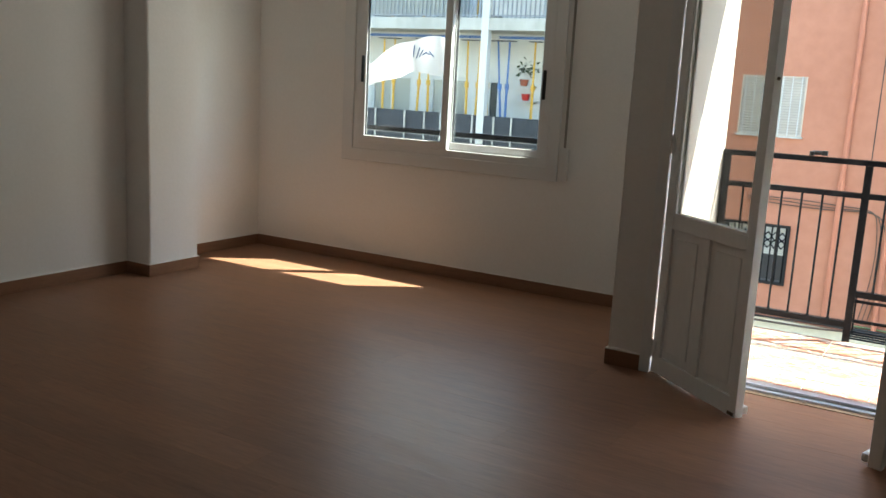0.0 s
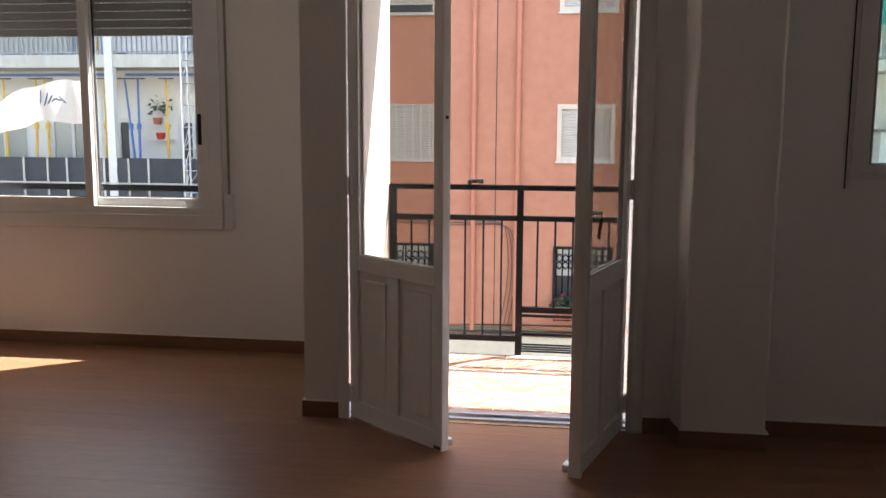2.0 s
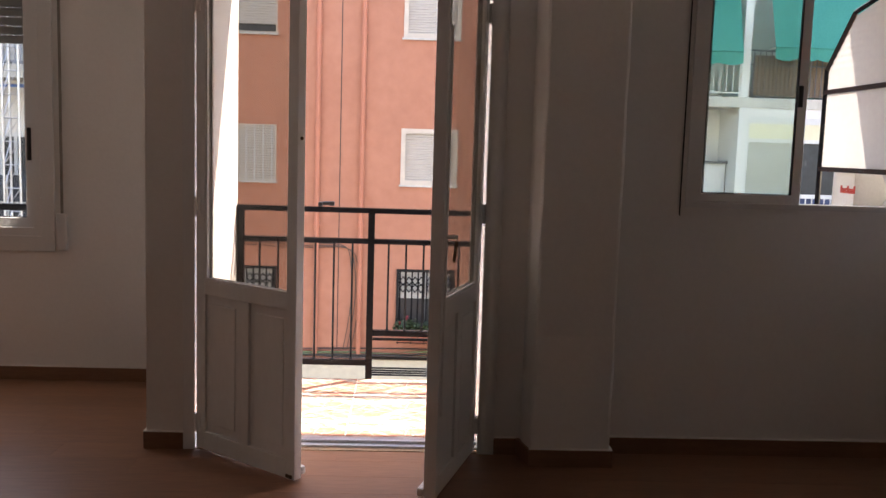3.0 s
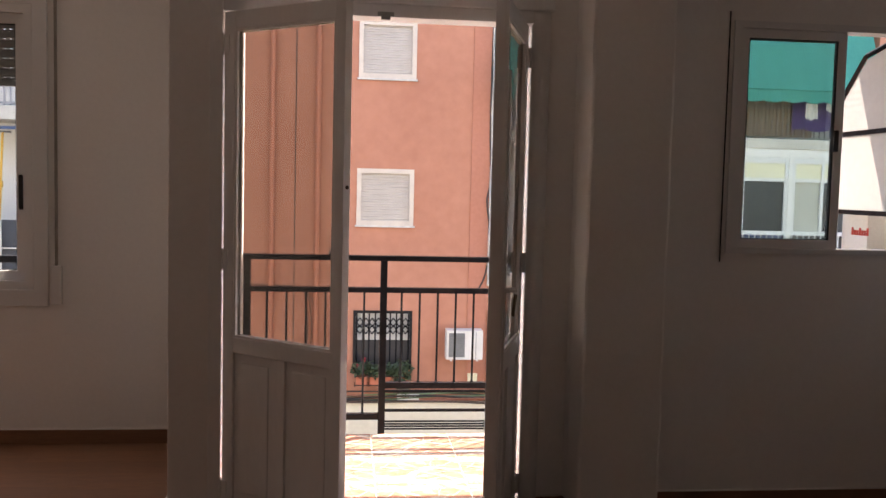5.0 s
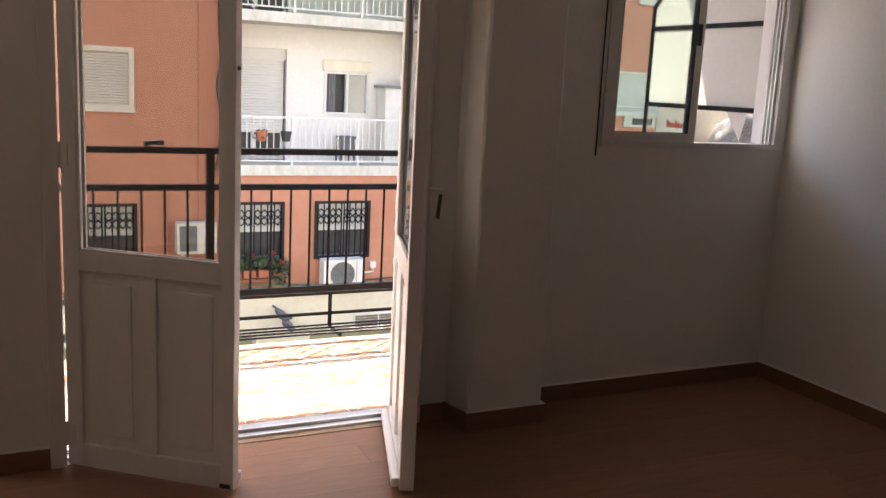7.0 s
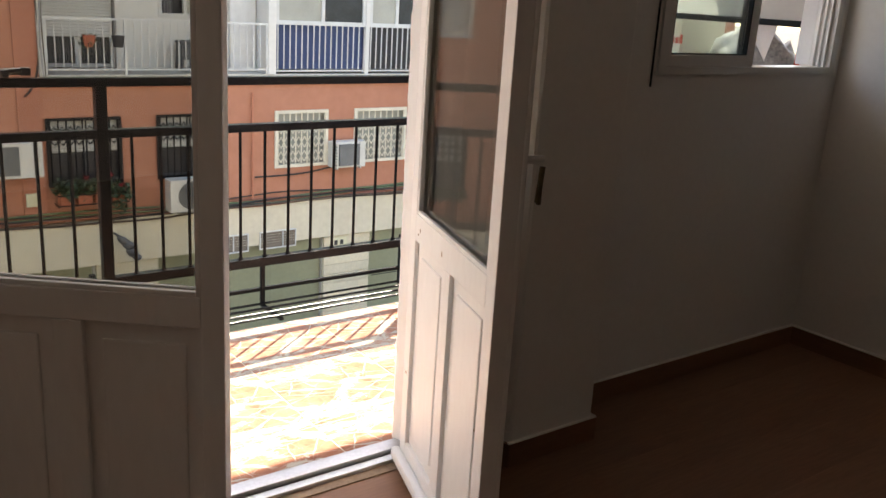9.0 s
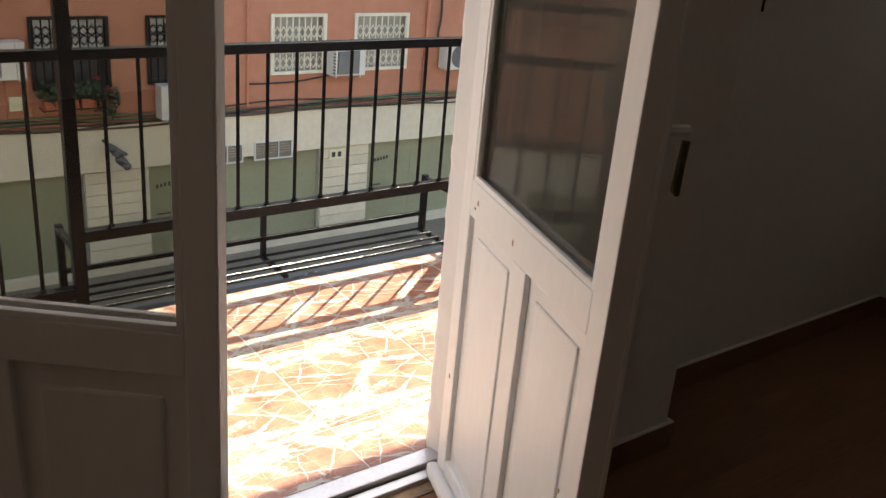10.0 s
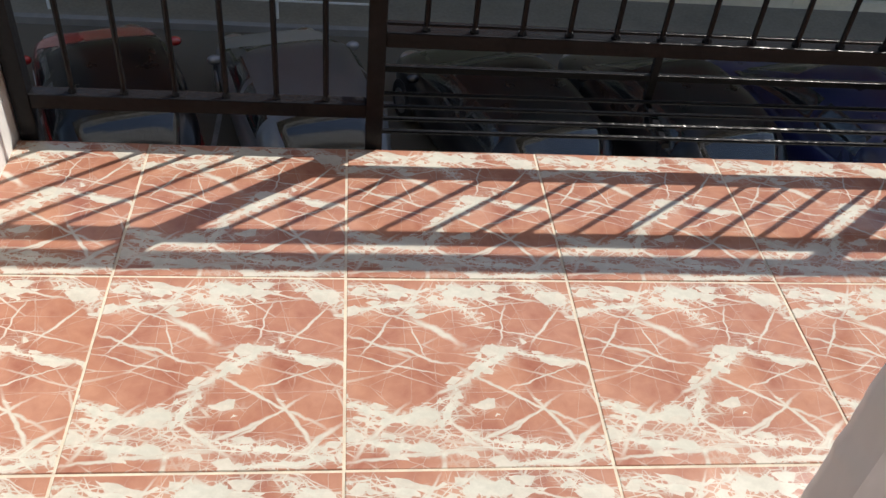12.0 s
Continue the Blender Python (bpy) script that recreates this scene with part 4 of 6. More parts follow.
def car(place, turn, paint, label, glass_label="dark car window"):
    """A hatchback, nose towards +x in its own frame."""
    c = thing("parked_car", place, label, "car", "cars parked side by side", turn)
    c.scale = (1.06, 1.1, 1.1)
    xs = [-2.05 + 4.13 * k / 30 for k in range(31)]
    bm = bmesh.new()
    rings = []
    for x in xs:
        w, t = spline(BODY_W, x), spline(BODY_TOP, x)
        up = superring(x, w, 0.55, t, 14, 0.55)
        low = [(x, -w * 0.98, 0.4), (x, -w * 0.9, 0.22), (x, w * 0.9, 0.22), (x, w * 0.98, 0.4)]
        rings.append([bm.verts.new(p) for p in up + low])
    for lo, hi in zip(rings, rings[1:]):
        for i in range(len(lo)):
            bm.faces.new((lo[i], lo[(i + 1) % len(lo)], hi[(i + 1) % len(lo)], hi[i]))
    bm.faces.new(rings[0])
    bm.faces.new(list(reversed(rings[-1])))
    bmesh.ops.recalc_face_normals(bm, faces=bm.faces)
    part("body", bm, paint, c, smooth=True)
    cx = [-1.93 + 3.08 * k / 28 for k in range(29)]
    rows = [superring(x, spline(CAB_W, x), 0.9, max(0.93, spline(CAB_TOP, x)), 20, 0.62) for x in cx]

    def zone(i, j):
        x, a = cx[i] + 0.055, min(j, 19 - j)
        if -1.5 < x < 0.18:
            return "roof" if a > 4 or abs(x + 0.55) < 0.06 or x < -1.38 or a < 1 else "side"
        if a in (4, 5):
            return "roof"
        if a < 4:
            return "side" if x > 0 and a > 0 else "roof"
        return "front" if x > 0 else "rear"
    part("roof", car_skin(rows, lambda i, j: zone(i, j) == "roof"), CAR_BLACK if paint is CAR_RED else paint, c, smooth=True)
    part("windscreen", car_skin(rows, lambda i, j: zone(i, j) == "front"), CAR_GLASS, c, glass_label, smooth=True)
    part("rear_window", car_skin(rows, lambda i, j: zone(i, j) == "rear"), CAR_GLASS, c, glass_label, smooth=True)
    for near_side in (True, False):
        part("side_window", car_skin(rows, lambda i, j: zone(i, j) == "side" and (j < 10) == near_side), CAR_GLASS, c, glass_label, smooth=True)
    for s in (-1, 1):
        mi = bmesh.new()
        bmesh.ops.create_icosphere(mi, subdivisions=2, radius=0.1, matrix=Matrix.LocRotScale((0.75, s * 0.96, 0.99), None, (0.7, 1.0, 0.7)))
        part("wing_mirror", mi, paint, c, smooth=True)
        hl = bmesh.new()
        bmesh.ops.create_icosphere(hl, subdivisions=2, radius=0.14, matrix=Matrix.LocRotScale((1.86, s * 0.52, 0.67), None, (0.8, 1.2, 0.6)))
        part("headlight", hl, STEEL, c, "clear headlight", smooth=True)
        tl = bmesh.new()
        bmesh.ops.create_icosphere(tl, subdivisions=2, radius=0.14, matrix=Matrix.LocRotScale((-1.9, s * 0.66, 0.83), None, (0.75, 0.75, 1.3)))
        part("tail_light", tl, RED, c, "red tail light", smooth=True)
        for x in (-1.25, 1.3):
            wh = bmesh.new()
            rod(wh, (x, s * 0.68, 0.31), (x, s * 0.885, 0.31), 0.31, 18)
            w = part("wheel", wh, TYRE, c)
            ri = bmesh.new()
            rod(ri, (x, s * 0.88, 0.31), (x, s * 0.9, 0.31), 0.19, 12)
            part("rim", ri, STEEL, w)
    return c


CARS = ((-5.7, CAR_BLACK, "black hatchback parked on the street"), (-3.05, CAR_RED, "red hatchback with a black roof parked on the street"), (-0.45, CAR_SILVER, "silver grey hatchback parked on the street"),
        (2.5, CAR_BLACK, "black hatchback parked on the street"), (5.1, CAR_BLACK, "black hatchback parked on the street"), (7.7, CAR_BLUE, "dark blue hatchback parked on the street"), (10.3, CAR_BLACK, "black hatchback parked on the street"))
for k, (x, paint, lab) in enumerate(CARS):
    car((x, 10.6 + 0.12 * (k % 3), STREET), 106 + 4 * (k % 2), paint, lab)
barrier = thing("pedestrian_barrier", (0, 14.55, STREET + 0.12), "pale tubular barrier at the pavement edge", "barrier")
for z in (0.35, 0.7, 1.0):
    r = bmesh.new()
    rod(r, (-5.0, 0, z), (0.95, 0, z), 0.022)
    part("rail", r, WHITE_PAINT, barrier)
for x in (-5.0, -3.0, -1.0, 0.95):
    r = bmesh.new()
    rod(r, (x, 0, 0), (x, 0, 1.02), 0.026)
    part("post", r, WHITE_PAINT, barrier)

# ---- building across the street ----
B0, B1 = -5.55, 24.0
LOW, BAND, SHOPTOP = -3.38, -3.40, -4.32
house = thing("apartment_building", (0, FRONT, STREET), "coral rendered apartment building with shops on the ground floor", "building")
WINDOWS = []      # x0, x1, z0, z1
for z in (0.595, 3.84, 7.08):
    WINDOWS += [(-3.8, -2.46, z, z + 1.258), (0.315, 1.586, z, z + 1.258)]
GRILLED = [(-3.8, -2.46, -2.62, -1.35), (0.316, 1.58, -2.62, -1.35), (3.36, 4.72, -2.62, -1.345), (5.483, 6.766, -2.62, -1.34)]
LATTICED = [(8.11, 9.40, -2.57, -1.323), (10.143, 11.563, -2.57, -1.323), (13.4, 14.7, -2.57, -1.32)]
EAST = 12.45
EASTWIN = [(13.15, 15.3, 0.92, 2.0), (14.0, 15.3, 3.75, 5.0)]
wl = pierced(bmesh.new(), B0, 3.29, -0.73 - STREET, 10.2 - STREET, 0.0, 0.25, [(a, b_, c - STREET, d - STREET) for a, b_, c, d in WINDOWS])
part("wall", wl, CORAL, house)
wl = pierced(bmesh.new(), B0, B1, LOW - STREET, -0.73 - STREET, 0.0, 0.25, [(a, b_, c - STREET, d - STREET) for a, b_, c, d in GRILLED + LATTICED])
part("wall", wl, CORAL, house)
wl = pierced(bmesh.new(), EAST, B1, -0.73 - STREET, 10.2 - STREET, 0.0, 0.25, [(a, b_, c - STREET, d - STREET) for a, b_, c, d in EASTWIN])
part("wall", wl, CORAL, house)
part("return_wall", made(3.09, 3.29, 0.25, 1.2, -0.5 - STREET, 10.2 - STREET), CORAL, house)
part("return_wall", made(EAST, EAST + 0.2, 0.25, 1.2, -0.5 - STREET, 10.2 - STREET), CORAL, house)
# solid block, coloured near-black for the unlit rooms behind the openings
part("back_block", made(B0, B1, 1.9, 12.0, 0.0, 10.2 - STREET), SHADE_BLACK, house)
# unseen course on the roof, added height to shade the parked cars
part("unseen_sun_block", made(B0, B1, -0.1, 1.9, 10.2 - STREET, 11.7 - STREET), CORAL, house)


def shuttered(win, open_gap=0.0):
    x0, x1, z0, z1 = win
    z0, z1 = z0 - STREET, z1 - STREET
    m = 0.1 if x0 > 0 else 0.035
    f = pierced(bmesh.new(), x0, x1, z0, z1, -0.03 if x0 > 0 else 0.01, 0.09, [(x0 + m, x1 - m, z0 + m, z1 - m)])
    w = part("window", f, FRAME_BEIGE, house, "beige painted window frame")
    part("pane", made(x0 + 0.06, x1 - 0.06, 0.10, 0.12, z0 + 0.06, z1 - 0.06), FAR_GLASS, w)
    s = ribbed(bmesh.new(), x0 + m - 0.02, x1 - m + 0.02, 0.05, z0 + m - 0.02 + open_gap, z1 - m + 0.02, 0.055)
    part("roller_shutter", s, SHUTTER, w, "closed cream roller shutter")
    part("window_sill", made(x0 - 0.03, x1 + 0.03, -0.06, 0.0, z0 - 0.04, z0), FAR_SLAB, w)
    return w


for k, wn_ in enumerate(WINDOWS):
    w = shuttered(wn_, 0.18 if k == 2 else 0.0)
    if k == 0:
        g = bmesh.new()
        for i in range(7):
            xx = wn_[0] + 0.1 + i * (wn_[1] - wn_[0] - 0.2) / 6
            rod(g, (xx, -0.01, wn_[2] - STREET), (xx, -0.01, wn_[3] - STREET), 0.012, 5)
        part("security_bars", g, WHITE_PAINT, w)
shuttered(EASTWIN[1])
x0, x1, z0, z1 = EASTWIN[0]
z0, z1 = z0 - STREET, z1 - STREET
w = part("window", pierced(bmesh.new(), x0, x1, z0, z1, 0.02, 0.1, [(x0 + 0.05, x1 - 0.05, z0 + 0.05, z1 - 0.05)]), FAR_SLAB, house, "wide curtained window")
part("pane", made(x0 + 0.03, x1 - 0.03, 0.07, 0.09, z0 + 0.03, z1 - 0.03), GREY_GLASS, w)
part("blind_rail", made(x0 + 0.05, x1 - 0.05, 0.04, 0.06, z0 + 0.16, z0 + 0.20), FAR_SLAB, w)
part("window_sill", made(x0 - 0.05, x1 + 0.05, -0.12, 0.0, z0 - 0.07, z0), FAR_SLAB, w)
air_vent = thing("wall_grille", (14.05, FRONT, 0.58), "dark louvred grille in a beige surround under a window", "vent")
part("surround", pierced(bmesh.new(), -0.25, 0.75, 0.0, 0.27, -0.06, 0.0, [(0.0, 0.66, 0.05, 0.22)]), FAR_SLAB, air_vent)
# near-black sheet, the shade between the louvres put into its colour
part("backing", made(0.0, 0.66, -0.012, -0.004, 0.05, 0.22), SHADE_BLACK, air_vent)
for k in range(4):
    part("louvre", made(0.0, 0.66, -0.045, -0.02, 0.06 + 0.04 * k, 0.075 + 0.04 * k), GREY_PLASTIC, air_vent)


def lattice(bm, x0, x1, z0, z1, y, r, cols, folded=None):
    """Upright bars with a scissor lattice between them."""
    step = (x1 - x0) / cols
    for i in range(cols + 1):
        rod(bm, (x0 + i * step, y, z0), (x0 + i * step, y, z1), r, 4)
    for za, zb in folded:
        for i in range(cols):
            a, b_, m = x0 + i * step, x0 + (i + 1) * step, (za + zb) / 2
            for p, q in (((a, m), ((a + b_) / 2, zb)), (((a + b_) / 2, zb), (b_, m)), ((a, m), ((a + b_) / 2, za)), (((a + b_) / 2, za), (b_, m))):
                rod(bm, (p[0], y, p[1]), (q[0], y, q[1]), r * 0.8, 4)
    return bm


for k, (x0, x1, z0, z1) in enumerate(GRILLED):
    z0, z1 = z0 - STREET, z1 - STREET
    f = pierced(bmesh.new(), x0 - 0.03, x1 + 0.03, z0 - 0.03, z1 + 0.03, -0.05, 0.02, [(x0 + 0.03, x1 - 0.03, z0 + 0.03, z1 - 0.03)])
    w = part("window", f, IRON, house, "barred window with a black iron frame")
    # opaque pane, coloured near-black for the shade of the room behind
    part("pane", made(x0, x1, 0.10, 0.12, z0, z1), SHADE_BLACK, w)
    s = ribbed(bmesh.new(), x0, x1, 0.07, z0 + 0.62, z1, 0.05)
    part("roller_shutter", s, WHITE_SLAT, w, "cream roller shutter pulled half down")
    fr_ = bmesh.new()
    box(fr_, x0, x1, 0.05, 0.09, z0, z0 + 0.06)
    box(fr_, (x0 + x1) / 2 - 0.03, (x0 + x1) / 2 + 0.03, 0.05, 0.09, z0, z0 + 0.62)
    part("window_frame", fr_, GREY_PLASTIC, w)
    g = bmesh.new()
    lattice(g, x0 + 0.05, (x0 + x1) / 2 - 0.03, z0, z1, -0.02, 0.016, 4, [(z1 - 0.5, z1 - 0.3), (z1 - 0.34, z1 - 0.14)])
    lattice(g, (x0 + x1) / 2 + 0.03, x1 - 0.05, z0, z1, -0.02, 0.016, 4, [(z1 - 0.5, z1 - 0.3), (z1 - 0.34, z1 - 0.14)])
    part("security_grille", g, IRON, w, "black folding iron grille")
for x0, x1, z0, z1 in LATTICED:
    z0, z1 = z0 - STREET, z1 - STREET
    f = pierced(bmesh.new(), x0 - 0.02, x1 + 0.02, z0 - 0.02, z1 + 0.02, -0.05, 0.02, [(x0 + 0.05, x1 - 0.05, z0 + 0.05, z1 - 0.05)])
    w = part("window", f, CREAM_METAL, house, "barred window with a white iron frame")
    part("pane", made(x0, x1, 0.10, 0.12, z0, z1), GREY_GLASS, w)
    g = bmesh.new()
    lattice(g, x0 + 0.06, x1 - 0.06, z0, z1, -0.02, 0.018, 8, [(z0 + 0.1, z0 + 0.35), (z0 + 0.42, z0 + 0.67), (z0 + 0.75, z0 + 1.0)])
    part("security_grille", g, CREAM_METAL, w, "white folding iron grille")
for x in (-1.54, -0.55):
    p = bmesh.new()
    rod(p, (x, -0.06, LOW - STREET), (x, -0.06, 10.2 - STREET), 0.055, 10)
    for z in (-2.5, -0.4, 1.75, 3.9, 6.0):
        rod(p, (x, -0.06, z - STREET), (x, -0.06, z + 0.14 - STREET), 0.068, 10)
        box(p, x - 0.09, x + 0.09, -0.03, 0.0, z + 0.02 - STREET, z + 0.06 - STREET)
    part("drainpipe", p, CORAL_PIPE, house, "coral painted drainpipe")
part("expansion_joint", made(-1.05, -1.03, -0.004, 0.0, LOW - STREET, 10.2 - STREET), CABLE_BLACK, house, "dark vertical joint")
for x, r in ((2.2, 0.025), (7.55, 0.025), (12.1, 0.04)):
    part("conduit", rod(bmesh.new(), (x, -0.05, LOW - STREET), (x, -0.05, -0.9 - STREET), r, 6), CORAL_PIPE, house)
# slightly proud strip; the corner's shading is put into its redder coral
part("corner_strip", made(2.86, 3.286, -0.03, 0.0, LOW - STREET, 10.2 - STREET, bevel=0.012), CORAL_SHADED, house, "coral strip at the corner with shading in its redder colour")


# ground floor shops
part("fascia", made(B0, B1, -0.10, 0.3, SHOPTOP - STREET, BAND - STREET, bevel=0.01), FASCIA, house, "weathered beige stone band above the shops")
part("plinth", made(B0, B1, -0.02, 0.3, 0.1, 0.32, bevel=0.008), FASCIA, house)
for x0 in (-1.13, 4.14, 9.40, 14.67):
    pier = part("pier", made(x0, x0 + 1.25, 0.0, 0.3, 0.2, SHOPTOP - STREET), STONE, house, "shop pier clad with courses of cream stone")
    for k in range(9):
        part("course", made(x0 - 0.006, x0 + 1.256, -0.03, 0.01, 0.22 + 0.238 * k, 0.22 + 0.238 * k + 0.228, bevel=0.005), STONE, pier)
for x0 in (-5.15, 0.12, 5.39, 10.65, 15.92):
    sp = part("shop_front", made(x0, x0 + 4.02, 0.12, 0.2, 0.3, SHOPTOP - STREET), SHOP_GREEN, house, "sage green shop front panels")
    for k in range(1, 3):
        part("mullion", made(x0 + 1.34 * k - 0.012, x0 + 1.34 * k + 0.012, 0.112, 0.125, 0.3, SHOPTOP - STREET), SHOP_GREEN, sp)
    part("edge_trim", made(x0 + 3.96, x0 + 4.02, 0.08, 0.13, 0.3, SHOPTOP - STREET), ALU_GREY, sp)
    if x0 > 0:
        for k in range(6):
            part("lettering", made(x0 + 0.19 + 0.085 * k, x0 + 0.19 + 0.085 * k + 0.05, 0.108, 0.118, 1.83 + 0.012 * k, 1.91 + 0.012 * k), DARK_INK, sp, "small dark lettering, unreadable")
        for k, w in enumerate((0.83, 0.31)):
            part("lettering", made(x0 + 0.19, x0 + 0.19 + w, 0.108, 0.118, 1.15 + 0.09 * k, 1.175 + 0.09 * k), DARK_INK, sp, "small dark lettering, unreadable")
for x0, x1 in ((6.45, 7.42), (7.69, 8.6)):
    v = thing("wall_vent", (x0, FRONT - 0.1, -4.43), "white framed louvred vent under the stone band", "vent", "shop vents")
    part("vent_frame", pierced(bmesh.new(), 0, x1 - x0, 0, 0.42, -0.03, 0.02, [(0.025, x1 - x0 - 0.025, 0.025, 0.395)]), WHITE_PAINT, v)
    part("backing", made(0.02, x1 - x0 - 0.02, 0.012, 0.018, 0.02, 0.40), VENT_BROWN, v)
    part("mullion", made((x1 - x0) * 0.62, (x1 - x0) * 0.62 + 0.02, -0.026, 0.01, 0.025, 0.395), WHITE_PAINT, v)
    for k in range(6):
        part("louvre", made(0.026, x1 - x0 - 0.026, -0.004, 0.008, 0.03 + 0.06 * k, 0.084 + 0.06 * k), VENT_BROWN, v)
sg = thing("number_plate", (9.58, FRONT - 0.05, -4.62), "small yellowed plate on a shop pier", "sign")
part("plate", made(0, 0.4, -0.02, 0.02, 0, 0.25, bevel=0.004), CREAM, sg)
part("mark", made(0.06, 0.15, -0.024, -0.019, 0.06, 0.18), DARK_INK, sg)
part("mark", made(0.22, 0.31, -0.024, -0.019, 0.06, 0.18), DARK_INK, sg)
lamp = thing("wall_floodlight", (4.6, FRONT - 0.1, -3.95), "rusty dark floodlight bracket on the stone band", "floodlight")
lb = bmesh.new()
rod(lb, (-0.12, 0, 0.28), (0.0, -0.2, 0.2), 0.025)
rod(lb, (0.0, -0.2, 0.2), (0.26, -0.3, 0.02), 0.035)
for dx, dz, rx in ((-0.02, 0.18, 0.13), (0.10, 0.06, 0.15), (0.16, -0.10, 0.15), (0.24, -0.20, 0.12)):
    bmesh.ops.create_icosphere(lb, subdivisions=2, radius=1.0, matrix=Matrix.LocRotScale((dx, -0.27, dz), Euler((0.3, 0.6, 0.2)), (rx, 0.09, rx * 0.6)))
for v in lb.verts:
    v.co += noise.noise_vector(v.co * 9) * 0.03
part("lamp_body", lb, GREY_PLASTIC, lamp)


def air_conditioner(x, z, w, h, fan, depth=0.35):
    ac = thing("air_conditioner", (x, FRONT, z), "yellowed white outdoor air conditioner on the coral wall", "air conditioner", "air conditioners")
    part("casing", made(0, w, -depth - 0.05, -0.05, 0, h, bevel=0.015), AC_WHITE, ac)
    part("side_seam", made(w * 0.80, w * 0.80 + 0.012, -depth - 0.054, -depth - 0.045, 0.02, h - 0.02), AC_GRILLE, ac)
    if fan:
        f = bmesh.new()
        rod(f, (w * 0.46, -depth - 0.062, h / 2), (w * 0.46, -depth - 0.05, h / 2), h * 0.43, 24)
        part("fan_recess", f, AC_GRILLE, ac)
        f = bmesh.new()
        for k in range(1, 5):
            bmesh.ops.create_cone(f, cap_ends=False, segments=24, radius1=h * 0.1 * k, radius2=h * 0.1 * k, depth=0.012, matrix=Matrix.Translation((w * 0.46, -depth - 0.068, h / 2)) @ Matrix.Rotation(radians(90), 4, "X"))
        for k in range(8):
            a = k * math.pi / 4
            rod(f, (w * 0.46, -depth - 0.07, h / 2), (w * 0.46 + math.cos(a) * h * 0.4, -depth - 0.07, h / 2 + math.sin(a) * h * 0.4), 0.007, 4)
        part("fan_grille", f, GREY_PLASTIC, ac)
    else:
        g = part("intake", made(0.05, w * 0.5, -depth - 0.056, -depth - 0.045, 0.06, h - 0.06), AC_GRILLE, ac)
        for k in range(10):
            part("louvre", made(0.05, w * 0.5, -depth - 0.066, -depth - 0.054, 0.08 + k * (h - 0.16) / 10, 0.08 + k * (h - 0.16) / 10 + 0.025), AC_GRILLE, g)
    for xx in (0.1, w - 0.13):
        part("bracket", made(xx, xx + 0.03, -depth - 0.03, 0.0, -0.04, 0.0), ALU_GREY, ac)
    return ac


air_conditioner(2.36, -2.36, 0.82, 0.66, False)
air_conditioner(5.58, -3.3, 0.98, 0.68, True)
old_ac = air_conditioner(9.42, -2.62, 0.84, 0.6, True, 0.3)
part("front_grille", made(0.12, 0.66, -0.40, -0.348, 0.05, 0.55, bevel=0.01), AC_GRILLE, old_ac, "dark dusty front grille")
flap = part("open_flap", made(0.02, 0.045, -0.46, -0.34, 0.02, 0.58, bevel=0.004), AC_WHITE, old_ac, "white side panel swung open")
for k in range(7):
    part("louvre", made(0.012, 0.022, -0.45, -0.35, 0.07 + 0.07 * k, 0.10 + 0.07 * k), AC_GRILLE, flap)
drain = thing("drain_pipe", (6.56, FRONT - 0.06, -3.02), "white plastic drain pipe beside an air conditioner", "pipe")
dp = bmesh.new()
rod(dp, (0.0, 0, 0), (0.32, 0, 0.02), 0.022)
rod(dp, (0.32, 0, 0.02), (0.33, 0, 0.14), 0.03)
part("pipe", dp, AC_WHITE, drain, smooth=True)
part("elbow_box", made(0.25, 0.40, -0.05, 0.05, 0.12, 0.27, bevel=0.01), AC_WHITE, drain)
air_conditioner(12.5, -2.6, 0.85, 0.62, True)


def flower_box(x, z, w, seed, flowers):
    fb = thing("flower_box", (x, FRONT - 0.24, z), "window box of red geraniums under a barred window", "flower box", "window boxes")
    t = bmesh.new()
    for k in range(4):
        box(t, k * w / 4 + 0.03, (k + 1) * w / 4 - 0.03, -0.12, 0.12, 0.0, 0.2, bevel=0.02)
    part("trough", t, TERRACOTTA, fb)
    tr_ = bmesh.new()
    for zz in (0.0, 0.2):
        box(tr_, -0.02, w + 0.02, -0.16, -0.145, zz, zz + 0.02)
    for k in range(5):
        box(tr_, k * w / 4 - 0.01, k * w / 4 + 0.01, -0.16, 0.24, -0.02, 0.0)
    part("bracket", tr_, IRON, fb)
    rnd = random.Random(seed)
    lv = bmesh.new()
    for k in range(9):
        leaves(lv, (w * (k + 0.5) / 9, rnd.uniform(-0.1, 0.05), rnd.uniform(0.22, 0.4)), 0.19, 120, 0.05, rnd)
    leaves(lv, (w * 0.86, -0.1, 0.12), 0.26, 200, 0.055, rnd)
    leaves(lv, (w * 0.9, -0.12, -0.12), 0.15, 60, 0.045, rnd)
    part("foliage", lv, LEAF, fb, "dense green geranium leaves")
    fl = bmesh.new()
    for k in range(flowers):
        leaves(fl, (w * rnd.random(), rnd.uniform(-0.2, 0.0), rnd.uniform(0.35, 0.62)), 0.06, 26, 0.03, rnd)
    part("flowers", fl, FLOWER, fb, "red geranium flowers")


flower_box(0.34, -2.95, 1.2, 3, 2)
flower_box(3.42, -2.97, 1.3, 5, 4)
jb = thing("junction_box", (2.9, FRONT, -3.0), "small beige junction box on the coral wall", "junction box", "junction boxes")
part("box_body", made(0, 0.22, -0.08, 0, 0, 0.26, bevel=0.01), CREAM, jb)
jb = thing("junction_box", (1.3, FRONT, -3.35), "small beige junction box on the coral wall", "junction box", "junction boxes")
part("box_body", made(0, 0.5, -0.09, 0, 0, 0.14, bevel=0.01), AC_WHITE, jb)


def cable(points, r, mat, label):
    tagged(tube("cable", points, r, mat), label, "cable", "cables along the front")


